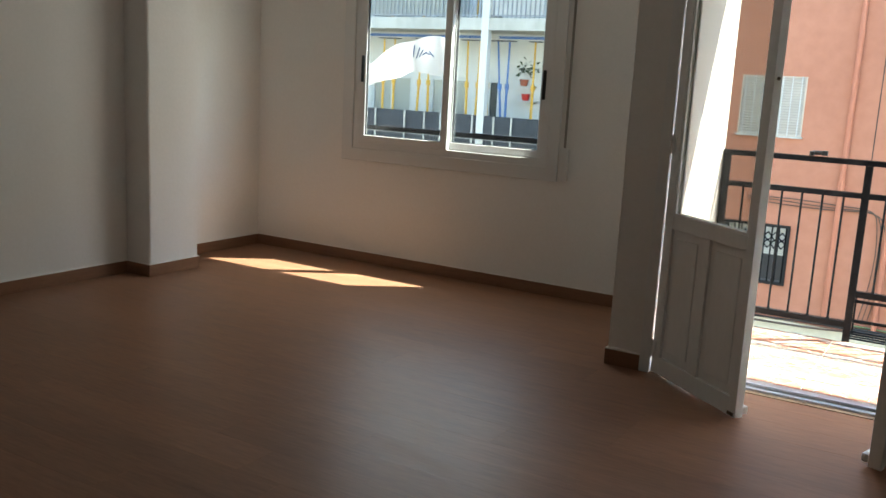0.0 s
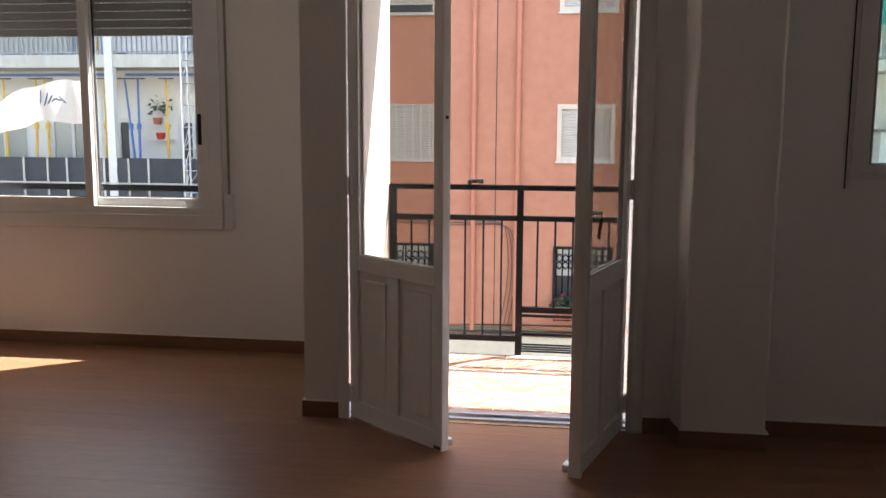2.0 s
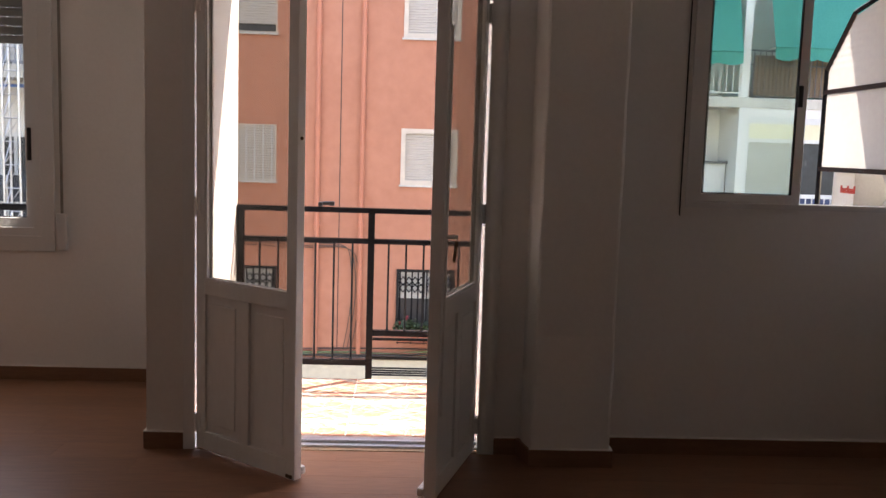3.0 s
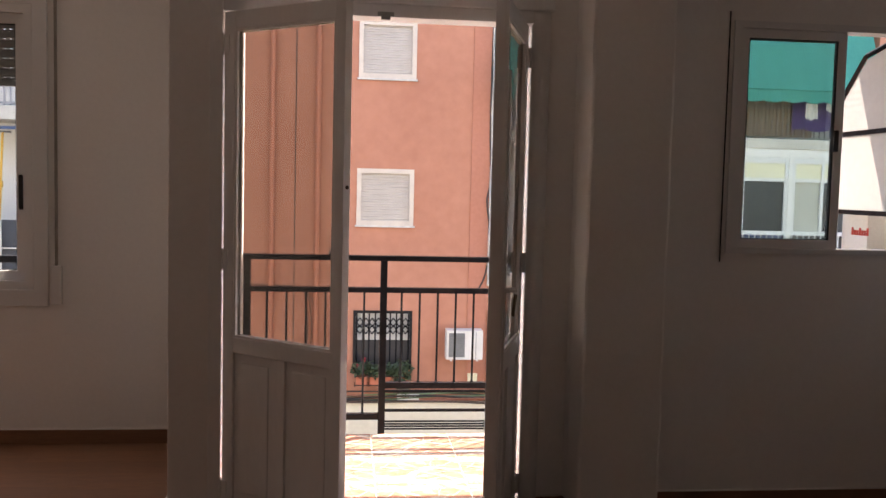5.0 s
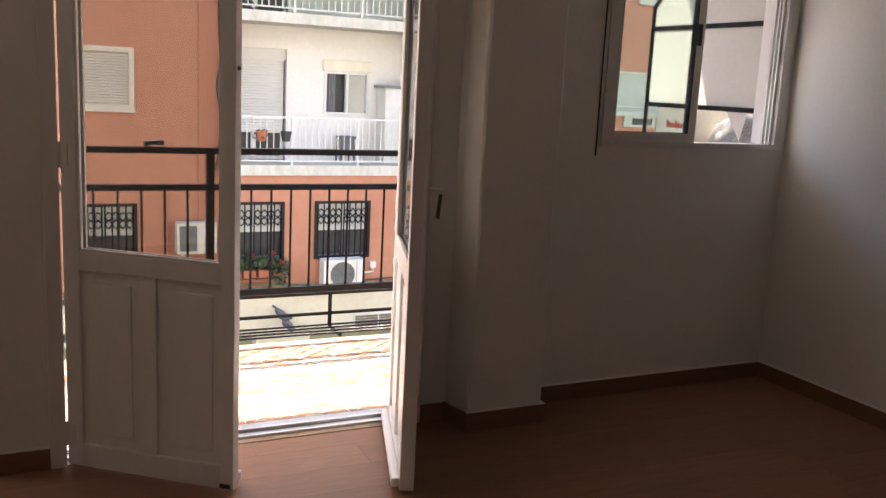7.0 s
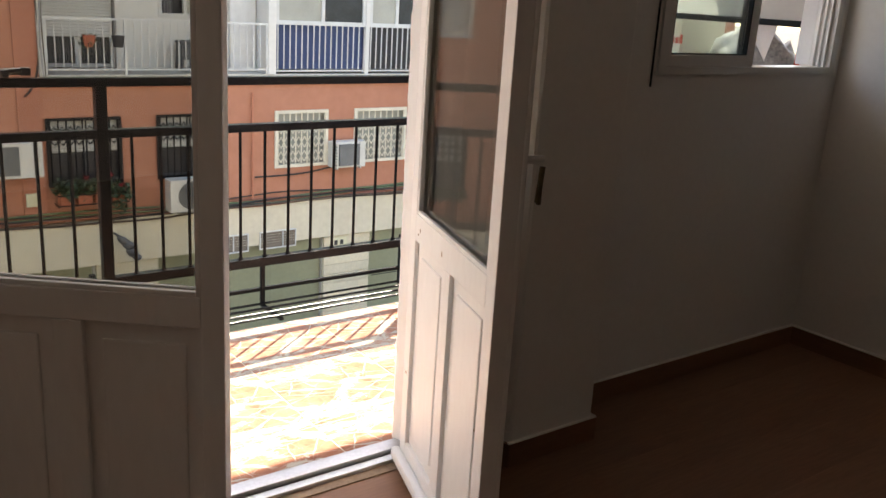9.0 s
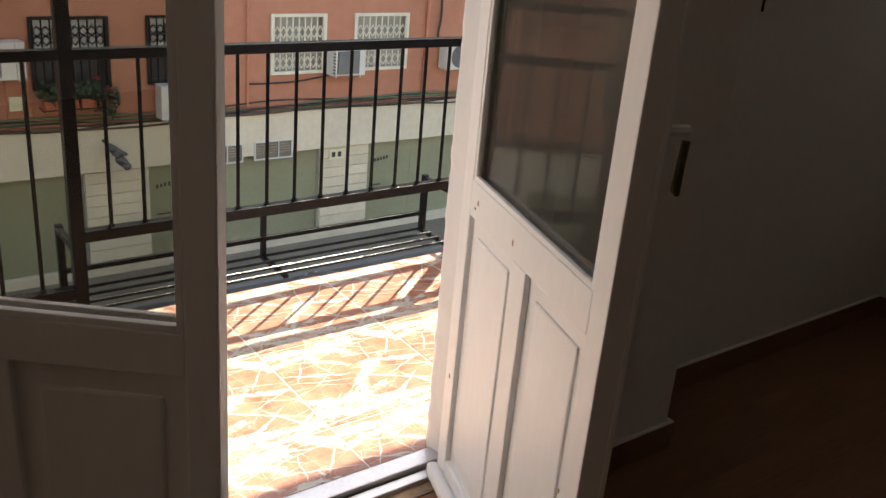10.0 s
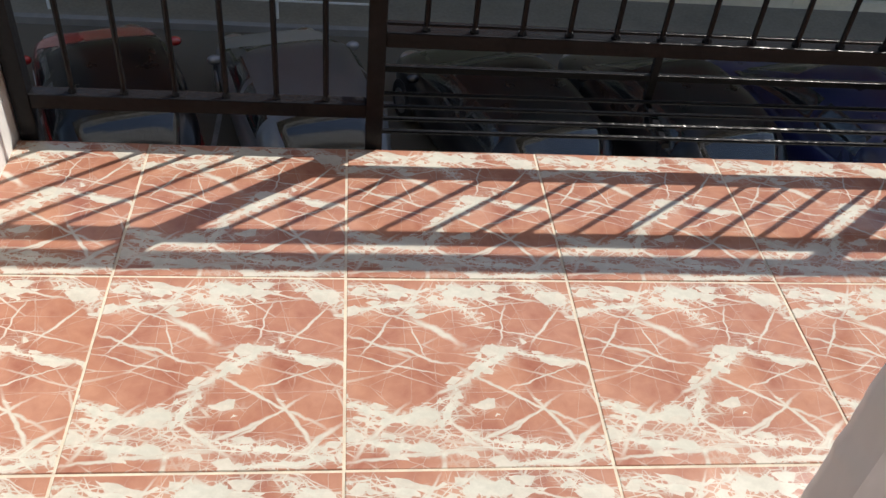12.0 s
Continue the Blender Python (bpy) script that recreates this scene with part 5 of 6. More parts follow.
rnd = random.Random(8)
CABLE_MATS = (CABLE_BLACK, CABLE_GREEN, CABLE_RED, CABLE_GREEN, CABLE_BLACK, CABLE_RED, CABLE_BLACK, CABLE_BROWN)
for k in range(8):
    drift = rnd.uniform(0, 6)
    pts = [(-8 + 0.9 * i, FRONT - 0.05 - 0.015 * k, -3.20 - 0.028 * k + 0.05 * math.sin(i * 0.7 + drift) + rnd.uniform(-0.035, 0.035)) for i in range(35)]
    cable(pts, (0.016, 0.021, 0.014)[k % 3], CABLE_MATS[k], "sagging bundle cable running along the coral wall")
for k in range(3):
    cable([(-3.4 + 0.5 * i, FRONT - 0.05, -0.75 - 0.05 * k + 0.03 * math.sin(i + k)) for i in range(6)] + [(-0.75 + 0.08 * k, FRONT - 0.05, -1.0), (-0.7 + 0.09 * k, FRONT - 0.05, -2.2), (-0.9 + 0.09 * k, FRONT - 0.05, -3.2)], 0.011, CABLE_BROWN, "thin cable looping down the coral wall")
cable([(7.6, FRONT - 0.05, -2.75), (8.6, FRONT - 0.05, -2.78), (9.5, FRONT - 0.05, -2.65), (9.75, FRONT - 0.06, -2.6)], 0.018, CABLE_BLACK, "thin cable below the barred windows")
cable([(12.45, FRONT - 0.05, -0.8), (12.5, FRONT - 0.08, -1.4), (12.35, FRONT - 0.08, -1.9), (12.55, FRONT - 0.1, -2.1)], 0.03, CABLE_BLACK, "thin cable hanging at an air conditioner")
cable([(3.3, FRONT - 0.05, 6.0), (3.24, FRONT - 0.06, 3.0), (3.33, FRONT - 0.06, 1.6), (3.2, FRONT - 0.08, 1.2), (3.34, FRONT - 0.06, 0.6), (3.26, FRONT - 0.06, -0.7), (3.0, FRONT - 0.05, -0.9)], 0.018, CABLE_BLACK, "thin cable hanging down a wall edge")

for k, (mat, r) in enumerate(((FAR_SLAB, 0.016), (GREY_BAR, 0.011), (CABLE_BROWN, 0.010))):
    cable([(3.30 + 0.035 * k + 0.02 * math.sin(2.1 * i + k), FRONT - 0.09 - 0.012 * k, 6.0 - 0.55 * i) for i in range(13)], r, mat, "thin cable hanging down a wall edge")

# white recessed balconies
W0, W1 = 3.29, EAST


def white_storey(z_floor, z_top, upper):
    """One storey of the recessed balconies: slab, back wall, rail, glazing."""
    f, t = z_floor - STREET, z_top - STREET
    part("balcony_slab", made(W0, W1, -0.06, 1.2, f - 0.23, f, bevel=0.01), FAR_SLAB, house, "stained white balcony slab")
    holes = [(3.62, 5.08, f, f + 2.55), (6.0, 7.1, f + 1.1, f + 2.1)]
    part("back_wall", pierced(bmesh.new(), W0, W1, f, t, 1.2, 1.45, holes), FAR_WHITE, house)
    part("edge_pilaster", made(W0, W0 + 0.1, -0.02, 0.12, f, t), FAR_WHITE, house)
    d = part("shutter_door", made(3.66, 5.04, 1.34, 1.38, f + 0.62, f + 2.3), WHITE_SLAT, house, "cream roller shutter over a balcony door")
    part("slats", ribbed(bmesh.new(), 3.66, 5.04, 1.336, f + 0.62, f + 2.3, 0.06), WHITE_SLAT, d)
    part("shutter_case", made(3.60, 5.10, 1.30, 1.42, f + 2.3, f + 2.56), WHITE_SLAT, d)
    part("door_frame", pierced(bmesh.new(), 3.62, 5.08, f, f + 0.66, 1.36, 1.42, [(3.72, 4.3, f + 0.08, f + 0.62), (4.42, 5.0, f + 0.08, f + 0.62)]), WHITE_PAINT, d)
    part("pane", made(3.66, 5.04, 1.40, 1.41, f, f + 0.66), FAR_GLASS, d)
    w = part("window", pierced(bmesh.new(), 5.98, 7.12, f + 1.08, f + 2.12, 1.18, 1.3, [(6.05, 6.53, f + 1.15, f + 2.05), (6.59, 7.05, f + 1.15, f + 2.05)]), WHITE_PAINT, house, "white sliding window with a grey curtain")
    part("pane", made(6.56, 7.08, 1.26, 1.27, f + 1.12, f + 2.08), GREY_GLASS, w)
    folds = bmesh.new()
    rows_ = [[folds.verts.new((6.04 + 0.27 * k / 18, 1.31 + 0.02 * math.sin(k * 1.6), z)) for z in (f + 1.12, f + 2.08)] for k in range(19)]
    for a, c in zip(rows_, rows_[1:]):
        folds.faces.new((a[0], c[0], c[1], a[1]))
    part("curtain", folds, CURTAIN, w, "hanging grey curtain")
    # near-black sheet painted as the room's shade beside the curtain
    part("room_shade_sheet", made(6.03, 6.58, 1.36, 1.38, f + 1.12, f + 2.08), SHADE_BLACK, w)
    part("shutter_case", made(5.94, 7.16, 1.13, 1.22, f + 2.12, f + 2.36, bevel=0.01), CREAM_METAL, w, "cream roller shutter case")
    # rail
    rl = part("railing", made(W0 + 0.1, 7.92, -0.02, 0.02, f + 1.03, f + 1.07), WHITE_PAINT, house, "white painted balcony railing")
    part("lower_rail", made(W0 + 0.1, 7.92, -0.015, 0.015, f + 0.08, f + 0.11), WHITE_PAINT, rl)
    bar_box, post_box = part("bar", made(-0.009, 0.009, -0.009, 0.009, f + 0.1, f + 1.03), WHITE_PAINT, rl), part("post", made(-0.022, 0.022, -0.022, 0.022, f, f + 1.05), WHITE_PAINT, rl)
    bar_box.location.x, post_box.location.x = W0 + 0.16, W0 + 0.13
    x = W0 + 0.16 + 0.148
    while x < 7.88:
        shared("bar", bar_box.data, rl, (x, 0, 0))
        x += 0.148
    for x in (4.9, 6.45, 7.9):
        shared("post", post_box.data, rl, (x, 0, 0))
    part("divider_pier", made(7.92, 8.1, -0.05, 1.2, f, t), FAR_WHITE, house)


white_storey(-0.5, 2.56, False)
white_storey(2.79, 5.8, True)
part("balcony_slab", made(W0, W1, -0.06, 1.2, 5.8 - STREET, 6.03 - STREET), FAR_SLAB, house, "stained white balcony slab")
part("back_wall", made(W0, W1, 1.0, 1.4, 6.03 - STREET, 10.2 - STREET), FAR_WHITE, house)
f = -0.5 - STREET
# glazed-in balcony
for x0, x1, split in ((8.1, 10.35, 9.25), (10.45, 12.42, 11.2)):
    gz = part("glazing", pierced(bmesh.new(), x0, x1, f + 1.06, f + 2.86, -0.02, 0.06, [(x0 + 0.08, split - 0.04, f + 1.14, f + 2.3), (split + 0.04, x1 - 0.08, f + 1.14, f + 2.3), (x0 + 0.08, x1 - 0.08, f + 2.38, f + 2.72)]), WHITE_PAINT, house, "white framed balcony glazing")
    part("pane", made(x0 + 0.06, split, 0.02, 0.03, f + 1.12, f + 2.32), GREY_GLASS, gz)
    part("pane", made(split, x1 - 0.06, 0.03, 0.04, f + 1.12, f + 2.32), FAR_GLASS, gz)
    part("top_panel", made(x0 + 0.06, x1 - 0.06, 0.0, 0.015, f + 2.36, f + 2.74), CREAM, gz, "cream panel above the panes")
    part("mullion", made(split - 0.03, split + 0.03, -0.03, -0.003, f + 2.36, f + 2.74), WHITE_PAINT, gz)
    part("screen", made(x0 + 0.05, x1 - 0.02, 0.05, 0.07, f + 0.1, f + 1.06), BLUE_SCREEN if x0 < 9 else SHADE_BLACK, gz, "screen behind the railing")
    bars = bmesh.new()
    x = x0 + 0.05
    while x < x1:
        box(bars, x - 0.011, x + 0.011, -0.03, -0.01, f + 0.05, f + 1.06)
        x += 0.145
    box(bars, x0, x1, -0.035, -0.005, f + 0.05, f + 0.08)
    box(bars, x0, x1, -0.035, -0.005, f + 1.05, f + 1.09)
    part("railing", bars, WHITE_PAINT, gz)
part("glazing_pier", made(10.35, 10.45, -0.04, 0.1, f, f + 3.06), FAR_WHITE, house)
part("glazing_head", made(8.1, W1, -0.03, 0.08, f + 2.862, f + 3.058), FAR_WHITE, house, "white band above the glazing")
f2 = 2.79 - STREET
bars = bmesh.new()
x = 8.2
while x < W1 - 0.05:
    box(bars, x - 0.01, x + 0.01, -0.02, 0.0, f2 + 0.05, f2 + 1.05)
    x += 0.13
box(bars, 8.1, W1, -0.03, 0.01, f2 + 1.03, f2 + 1.07)
box(bars, 8.1, W1, -0.03, 0.01, f2 + 0.72, f2 + 0.75)
part("railing", bars, GREY_PLASTIC, house, "dark balcony railing")
scr = bmesh.new()
for i in range(60):
    x = 8.2 + i * 0.045
    scr.faces.new([scr.verts.new(c) for c in ((x, 0.04 + 0.02 * (i % 2), f2 + 0.05), (x + 0.045, 0.04 + 0.02 * ((i + 1) % 2), f2 + 0.05), (x + 0.045, 0.04 + 0.02 * ((i + 1) % 2), f2 + 0.95), (x, 0.04 + 0.02 * (i % 2), f2 + 0.95))])
part("balcony_screen", scr, BROWN_SCREEN, house, "brown pleated balcony screen")

for x0, x1, z0, z1, mat, lab in ((10.35, 11.7, 3.0, 3.8, PURPLE, "dark purple cloth hung over a balcony rail"), (10.65, 10.95, 3.25, 3.62, WHITE_CLOTH, "small white garment hung to dry"), (11.15, 11.35, 3.45, 3.72, WHITE_CLOTH, "small white garment hung to dry")):
    bmn = bmesh.new()
    n = 10
    yb = -0.06 if mat is PURPLE else -0.10
    cols = [[bmn.verts.new((x0 + (x1 - x0) * i / n, yb + 0.015 * math.sin(i * 1.9), z)) for z in (z0 + 0.03 * math.sin(i), (z0 + z1) / 2, z1)] for i in range(n + 1)]
    for a, c in zip(cols, cols[1:]):
        for j in range(2):
            bmn.faces.new((a[j], c[j], c[j + 1], a[j + 1]))
    lt = thing("laundry", (0, FRONT, 0), lab, "laundry", "washing on a balcony")
    part("cloth", bmn, mat, lt)
for x, mat in ((9.45, RED), (9.9, CREAM), (10.15, CREAM)):
    pt = thing("plant_pot", (x, FRONT + 0.02, 3.86), "small plastic pot on a balcony rail", "pot", "pots on the rail")
    p = bmesh.new()
    bmesh.ops.create_cone(p, cap_ends=True, segments=12, radius1=0.07, radius2=0.1, depth=0.2, matrix=Matrix.Translation((0, 0, 0.02)))
    part("pot", p, mat, pt)


def awning(x0, x1, label, drop=0.0):
    aw = thing("awning", (0, FRONT, 0), label, "awning", "teal awnings")
    bm = bmesh.new()
    n = 40
    top, low, hem = [], [], []
    for i in range(n + 1):
        x = x0 + (x1 - x0) * i / n
        top.append(bm.verts.new((x, 0.05, 5.5)))
        low.append(bm.verts.new((x, -0.55 + 0.01 * math.sin(i), 3.86 - drop)))
        hem.append(bm.verts.new((x, -0.56 + 0.01 * math.sin(i * 1.3), 3.62 - drop - 0.05 * abs(math.sin(i * math.pi * 0.2)))))
    for i in range(n):
        bm.faces.new((top[i], top[i + 1], low[i + 1], low[i]))
        bm.faces.new((low[i], low[i + 1], hem[i + 1], hem[i]))
    part("cloth", bm, AWNING, aw)
    r = bmesh.new()
    rod(r, (x0, -0.55, 3.87 - drop), (x1, -0.55, 3.87 - drop), 0.02)
    part("front_bar", r, AWNING, aw)
    for x in (x0 + 0.05, x1 - 0.05):
        r = bmesh.new()
        rod(r, (x, 0.0, 3.85), (x, -0.55, 3.87 - drop), 0.015)
        part("arm", r, WHITE_PAINT, aw)


awning(3.36, 7.75, "faded teal awning with a scalloped hem over a balcony", 0.13)
awning(8.45, 12.25, "faded teal awning with a scalloped hem over a balcony")

st = thing("plastic_stool", (6.3, FRONT + 0.75, -0.5), "dark grey plastic step stool on a white balcony", "stool")
for x in (0.0, 0.34):
    for y in (0.0, 0.34):
        lg = bmesh.new()
        rod(lg, (x, y, 0.0), (x * 0.8 + 0.03, y * 0.8 + 0.03, 0.56), 0.035, 6)
        part("leg", lg, GREY_PLASTIC, st)
part("seat", made(-0.02, 0.38, -0.02, 0.36, 0.55, 0.61, bevel=0.02), GREY_PLASTIC, st)
part("side_panel", made(0.02, 0.33, -0.01, 0.02, 0.22, 0.55, bevel=0.01), GREY_PLASTIC, st)
cb = thing("balcony_cabinet", (7.3, FRONT + 0.55, -0.5), "tall white plastic cabinet with a grey top on a balcony", "cabinet")
part("body", made(0, 0.6, 0, 0.55, 0.0, 1.78, bevel=0.01), AC_WHITE, cb)
part("door", made(0.02, 0.58, -0.015, 0.0, 0.05, 1.75, bevel=0.004), WHITE_PAINT, cb)
part("top", made(-0.08, 0.64, -0.06, 0.6, 1.78, 1.84, bevel=0.008), AC_GRILLE, cb)
rnd = random.Random(4)
for x, mat in ((4.2, TERRACOTTA), (4.74, SHADE_BLACK)):
    pt = thing("hanging_pot", (x, FRONT - 0.08, 0.14), "flower pot hooked on a white balcony railing", "pot", "hanging pots")
    p = bmesh.new()
    bmesh.ops.create_cone(p, cap_ends=True, segments=12, radius1=0.085, radius2=0.13, depth=0.22)
    part("pot", p, mat, pt)
    p = bmesh.new()
    rod(p, (0.0, 0.1, 0.0), (0.0, 0.1, 0.43), 0.006, 4)
    part("hook", p, IRON, pt)
    if mat is TERRACOTTA:
        part("plant", leaves(bmesh.new(), (0, 0, -0.02), 0.2, 50, 0.04, rnd), LEAF, pt)
tb = thing("folding_table", (3.75, FRONT + 0.4, 2.79), "dark folding table behind an upper balcony railing", "table")
part("tabletop", made(-0.1, 0.55, 0, 0.5, 0.72, 0.75, bevel=0.005), WHITE_CLOTH, tb)
for a, c in ((-0.1, 0.5), (0.5, -0.1)):
    s = bmesh.new()
    rod(s, (a, 0.05, 0.0), (c, 0.05, 0.72), 0.02, 6)
    rod(s, (a, 0.45, 0.0), (c, 0.45, 0.72), 0.02, 6)
    part("leg", s, GREY_PLASTIC, tb)

# ---- propped-up building to the west ----
LX0, LX1 = -30.0, -5.6
west = thing("apartment_building", (0, FRONT, STREET), "white apartment building with balconies propped during repairs", "building")
part("base", made(LX0, LX1, 0.0, 10, 0, -0.9 - STREET), FAR_WHITE, west)
for zf, zt in ((-0.6, 2.62), (2.98, 6.0)):
    f, t = zf - STREET, zt - STREET
    part("balcony_slab", made(LX0, LX1, -0.1, 1.3, f - 0.3, f, bevel=0.01), FAR_SLAB, west)
    doors = [(-14.6, -13.2), (-12.6, -11.4), (-9.15, -8.35), (-11.1, -10.4), (-17.5, -16.2), (-7.05, -5.95)]
    part("back_wall", pierced(bmesh.new(), LX0, LX1, f, t + 0.2, 1.3, 1.5, [(a, c, f, f + 2.1) for a, c in doors]), FAR_WHITE, west)
    for a, c in doors:
        d = part("balcony_door", pierced(bmesh.new(), a, c, f, f + 2.1, 1.32, 1.4, [(a + 0.08, (a + c) / 2 - 0.04, f + 0.1, f + 2.0), ((a + c) / 2 + 0.04, c - 0.08, f + 0.1, f + 2.0)]), WHITE_PAINT, west, "white framed balcony door")
        part("pane", made(a + 0.06, c - 0.06, 1.37, 1.38, f + 0.08, f + 2.02), GREY_GLASS if a < -11.5 else FAR_GLASS, d)
for x in (-10.28, -15.6):
    part("column", made(x, x + 0.2, -0.13, 0.06, -0.9 - STREET, 6.2 - STREET), FAR_WHITE, west, "white square balcony column")
part("upper_block", made(LX0, LX1, 1.3, 10, 6.2 - STREET, 9 - STREET), FAR_WHITE, west)
f = 2.98 - STREET
bars = bmesh.new()
x = -20.0
while x < LX1:
    box(bars, x - 0.014, x + 0.014, -0.06, -0.03, f, f + 1.0)
    x += 0.125
box(bars, -20, LX1, -0.065, -0.025, f + 1.0, f + 1.05)
box(bars, -20, LX1, -0.065, -0.025, f + 0.04, f + 0.08)
part("railing", bars, GREY_BAR, west, "grey upright-barred balcony railing")
for x0, x1, m in ((-15.4, -11.2, GREY_GLASS), (-10.08, -5.65, WHITE_PAINT)):
    part("railing_screen", made(x0, x1, 0.0, 0.02, f + 0.05, f + 1.0), m, west)
f = -0.6 - STREET
net = bmesh.new()
nx, nz = 130, 8
gr = [[net.verts.new((-20 + i * (LX1 + 20) / nx, -0.10 + 0.05 * noise.noise(Vector((i * 0.35, k * 0.6, 0))) + 0.035 * noise.noise(Vector((i * 0.9 + k * 1.3, k * 0.9, 4))), f + 0.02 + k * 1.14 / nz)) for k in range(nz + 1)] for i in range(nx + 1)]
for i in range(nx):
    for k in range(nz):
        net.faces.new((gr[i][k], gr[i + 1][k], gr[i + 1][k + 1], gr[i][k + 1]))
part("debris_net", net, MESH_NET, west, "black net tied over the balcony railing", smooth=True)
lac = bmesh.new()
x = -19.6
k = 0
while x < LX1:
    box(lac, x - 0.02, x + 0.02, -0.20, -0.17, f, f + 1.16)
    x += (0.95, 0.62, 0.5)[k % 3]
    k += 1
part("railing_post", lac, FAR_SLAB, west)
for z in (f + 0.55,):
    part("railing_rail", made(-20, LX1, -0.19, -0.175, z, z + 0.03), FAR_SLAB, west)


def prop(x, lean, mat, label, top=2.5):
    p = thing("steel_prop", (x, FRONT + 0.35, -0.6), label, "prop", "steel props under the balconies")
    a = bmesh.new()
    rod(a, (0, 0, 0), (lean * 0.6, 0, 1.9), 0.034, 8)
    part("outer_tube", a, mat, p)
    a = bmesh.new()
    rod(a, (lean * 0.6, 0, 1.85), (lean, 0, top + 0.53), 0.025, 8)
    rod(a, (lean * 0.6, 0, 1.84), (lean * 0.6, 0, 1.98), 0.06, 8)
    part("inner_tube", a, mat, p)
    part("base_plate", made(-0.09, 0.09, -0.09, 0.09, 0, 0.012), mat, p)
    part("head_plate", made(lean - 0.14, lean + 0.14, -0.12, 0.12, top + 0.53, top + 0.56), GREY_PLASTIC, p)


for x, lean in ((-13.55, 0.0), (-13.2, 0.0), (-12.45, 0.12), (-12.05, -0.05), (-10.85, -0.06), (-10.6, 0.06), (-8.98, 0.0), (-7.45, 0.14), (-10.2, -0.14), (-15.0, 0.05), (-16.4, 0.0)):
    prop(x, lean, YELLOW_PROP, "yellow telescopic steel prop holding up a balcony")
for x, lean in ((-9.75, -0.28), (-9.72, 0.02)):
    prop(x, lean, BLUE_BEAM, "blue telescopic steel prop holding up a balcony")
for x0, x1 in ((-17, -10.4), (-10.0, -5.8)):
    bmn = thing("support_beam", (0, FRONT + 0.35, 2.5), "blue painted steel beam under a balcony slab", "beam", "support beams")
    bb = bmesh.new()
    box(bb, x0, x1, -0.06, 0.06, 0.0, 0.015)
    box(bb, x0, x1, -0.06, 0.06, 0.05, 0.065)
    box(bb, x0, x1, -0.01, 0.01, 0.015, 0.05)
    part("beam_body", bb, BLUE_BEAM, bmn)
for x, lean in ((-13.3, 0.0), (-12.3, 0.0), (-10.7, 0.0)):
    p = thing("steel_prop", (x, FRONT + 0.35, 2.98), "yellow telescopic steel prop on an upper balcony", "prop", "steel props under the balconies")
    a = bmesh.new()
    rod(a, (0, 0, 0), (0, 0, 3.0), 0.04, 8)
    part("outer_tube", a, YELLOW_PROP, p)
sc = thing("scaffold_tower", (-8.2, FRONT - 0.55, STREET), "galvanised scaffold tower with cross braces", "scaffold")
for dx in (0.0, 0.35):
    for dy in (0.0, 0.35):
        a = bmesh.new()
        rod(a, (dx, dy, 0), (dx, dy, 13), 0.024, 6)
        part("standard", a, ALU_GREY, sc)
br = bmesh.new()
for k in range(26):
    z = 0.5 * k
    rod(br, (0, 0, z), (0.35, 0, z + 0.5), 0.012, 4)
    rod(br, (0, 0, z), (0.35, 0, z), 0.014, 4)
    rod(br, (0, 0, z), (0, 0.35, z + 0.5), 0.012, 4)
part("brace", br, ALU_GREY, sc)
for z, x in ((1.35, -9.62), (0.98, -9.55)):
    pt = thing("wall_plant", (x, FRONT + 1.15, z), "potted plant on a small wall shelf", "plant", "wall plants")
    p = bmesh.new()
    bmesh.ops.create_cone(p, cap_ends=True, segments=12, radius1=0.08, radius2=0.12, depth=0.17, matrix=Matrix.Translation((0, 0, 0.085)))
    part("pot", p, TERRACOTTA if z > 1 else RED, pt)
    part("shelf", made(-0.3, 0.3, -0.12, 0.15, -0.03, 0.0), WHITE_PAINT, pt)
    if z > 1:
        part("plant", leaves(bmesh.new(), (0.08, 0, 0.42), 0.33, 80, 0.06, rnd), LEAF, pt)

# ---- pieces: balcony tiles and floor planks ----
tiles = bpy.data.objects["balcony_slab"]
TX, TW, GAP = 0.243, 0.45, 0.005
cache = {}


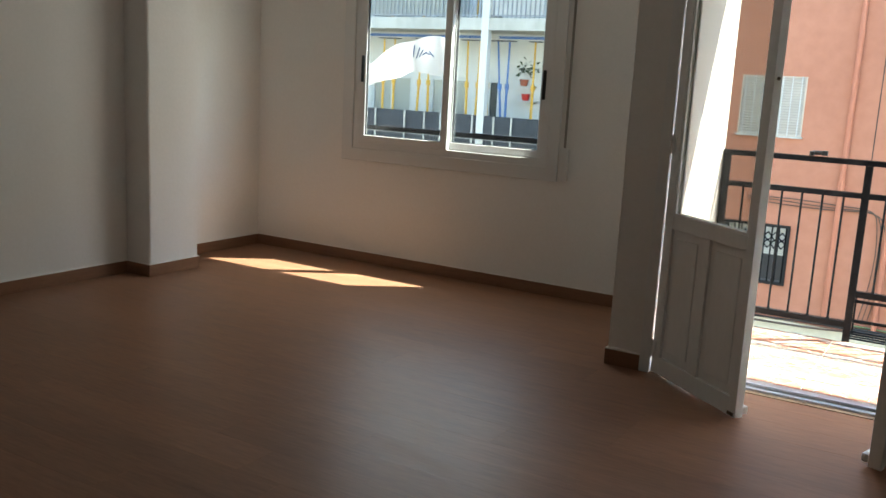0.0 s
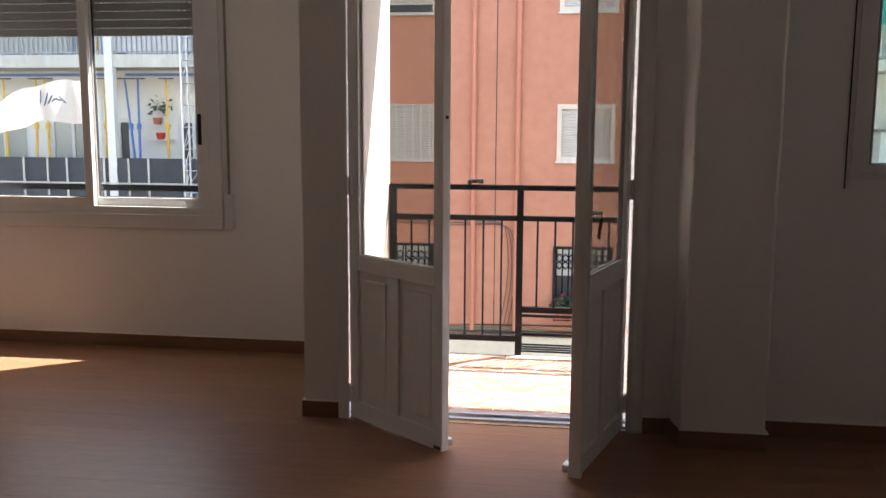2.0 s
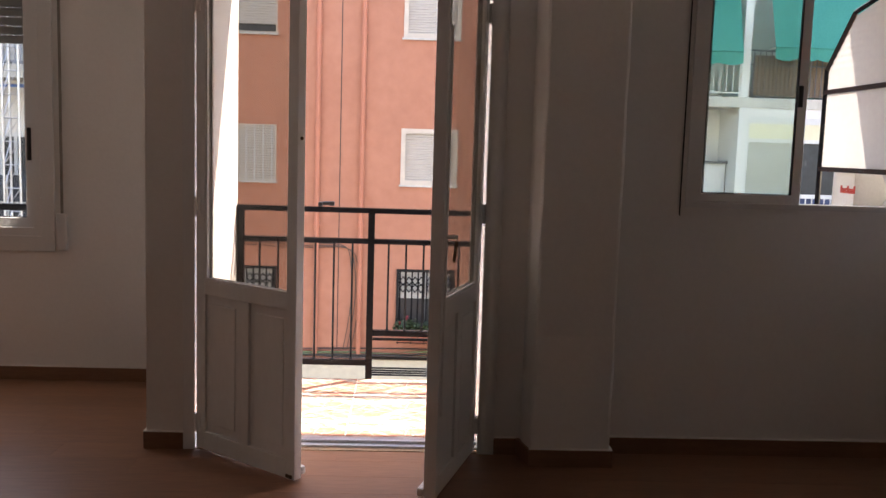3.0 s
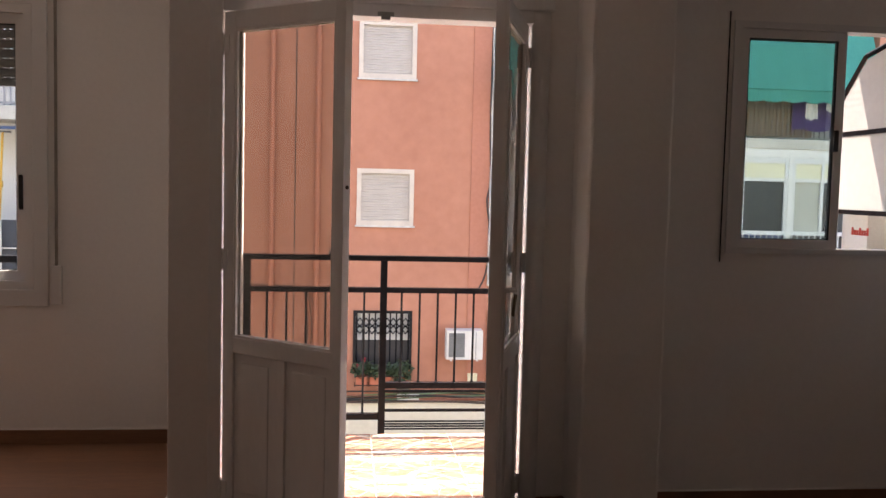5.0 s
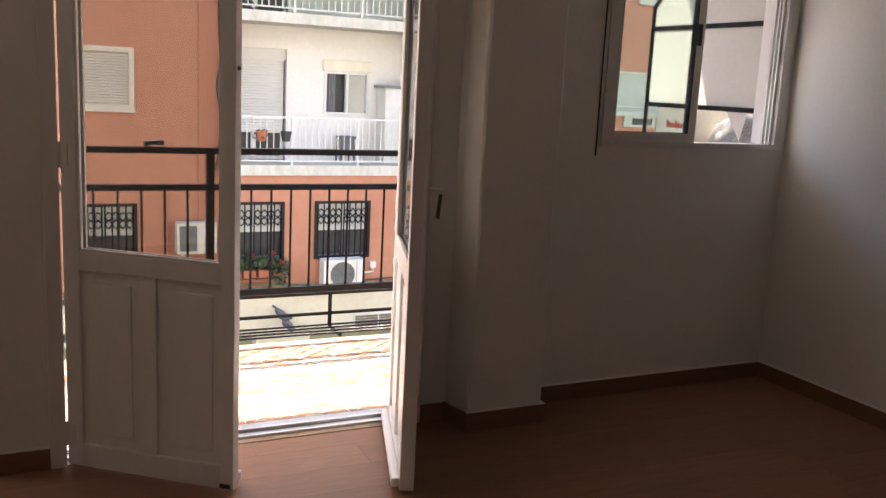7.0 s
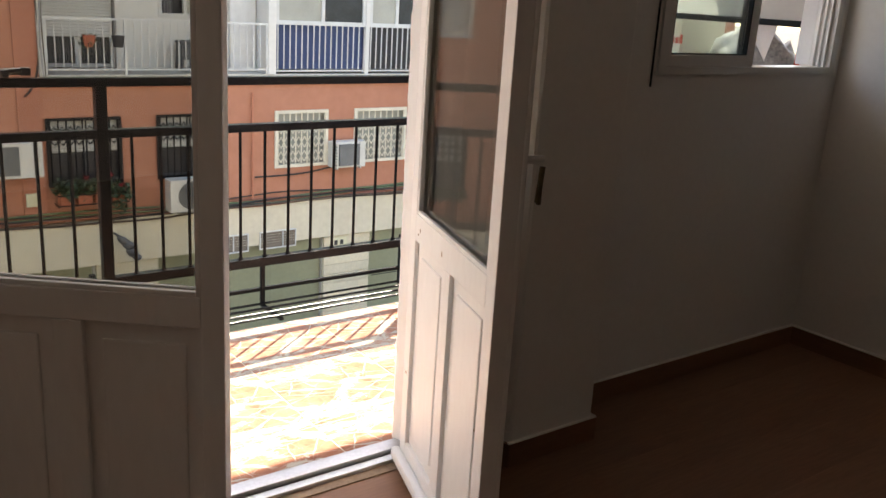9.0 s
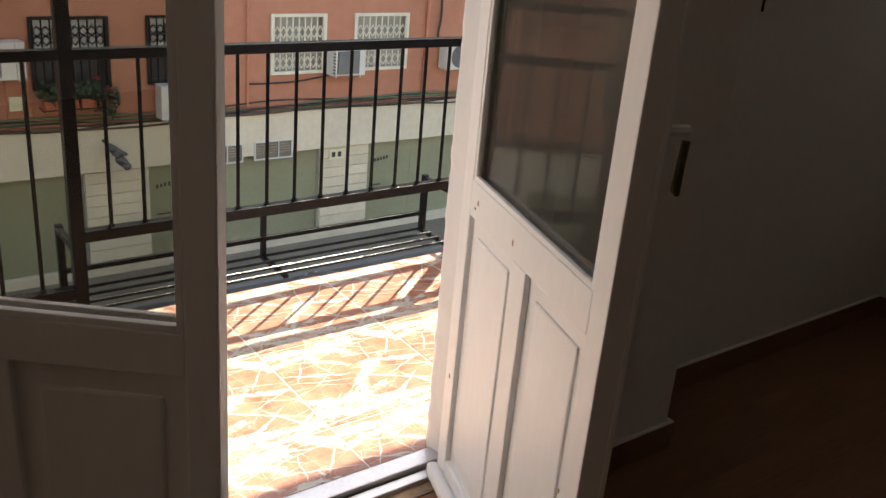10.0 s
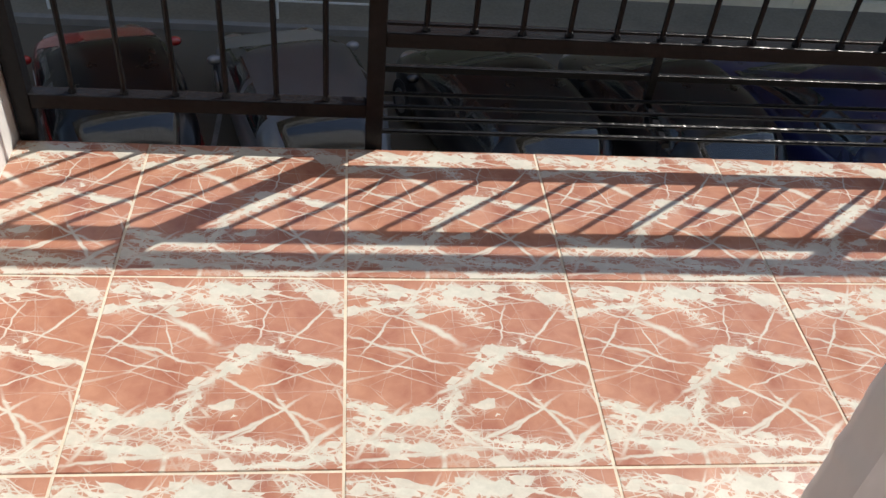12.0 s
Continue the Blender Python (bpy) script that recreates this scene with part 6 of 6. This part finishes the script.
def tile_mesh(x0, x1, y0, y1):
    key = tuple(round(v, 4) for v in (x0, x1, y0, y1))
    if key not in cache:
        bm = made(x0, x1, y0, y1, 0.0, 0.012, bevel=0)
        top = [e for e in bm.edges if all(v.co.z > 0.01 for v in e.verts)]
        bmesh.ops.bevel(bm, geom=top, offset=0.0015, segments=1, affect="EDGES")
        me = bpy.data.meshes.new("tile")
        bm.to_mesh(me)
        bm.free()
        me.materials.append(TILE)
        cache[key] = me
    return cache[key]


for oy, y0, y1 in ((0.755, 0.0, 0.445), (0.305, 0.0, 0.45), (-0.145, 0.247, 0.45)):
    for k in range(-2, 16):
        ox = TX + TW * k
        x0, x1 = max(GAP / 2, -0.498 - ox), TW - GAP / 2
        if x1 <= x0:
            continue
        ob = shared("tile", tile_mesh(x0, x1, y0 + GAP / 2, y1 - GAP / 2), tiles, (ox, oy, 0.013 + 0.0006 * ((k * 7 + int(oy * 10)) % 3)))

floor = bpy.data.objects["floor"]
rnd = random.Random(21)
planks = {}
y = -6.5
PW = 0.192
while y < 1.13:
    xa, xb = (-4.14, 2.95) if y < -0.02 else (-4.14, -0.675)
    y1 = min(y + PW, 1.13)
    x = xa - rnd.choice((0.0, 0.4, 0.8, 1.0))
    while x < xb:
        a, c = max(x, xa), min(x + 1.29, xb)
        if c - a > 0.03:
            key = (round(c - a, 3), round(y1 - y, 3))
            if key not in planks:
                bm = made(0.0001, c - a - 0.0001, 0.0001, y1 - y - 0.0001, -0.008, 0.0, bevel=0)
                bmesh.ops.bevel(bm, geom=[e for e in bm.edges if all(v.co.z > -0.001 for v in e.verts)], offset=0.0004, segments=1, affect="EDGES")
                me = bpy.data.meshes.new("plank")
                bm.to_mesh(me)
                bm.free()
                me.materials.append(LAMINATE)
                planks[key] = me
            shared("plank", planks[key], floor, (a, y, 0.0))
        x += 1.29
    y = y1
# floor inside the door opening, up to the threshold
bm = made(-0.5, 0.955, -0.028, 0.0, -0.01, 0.0)
part("plank", bm, LAMINATE, floor)
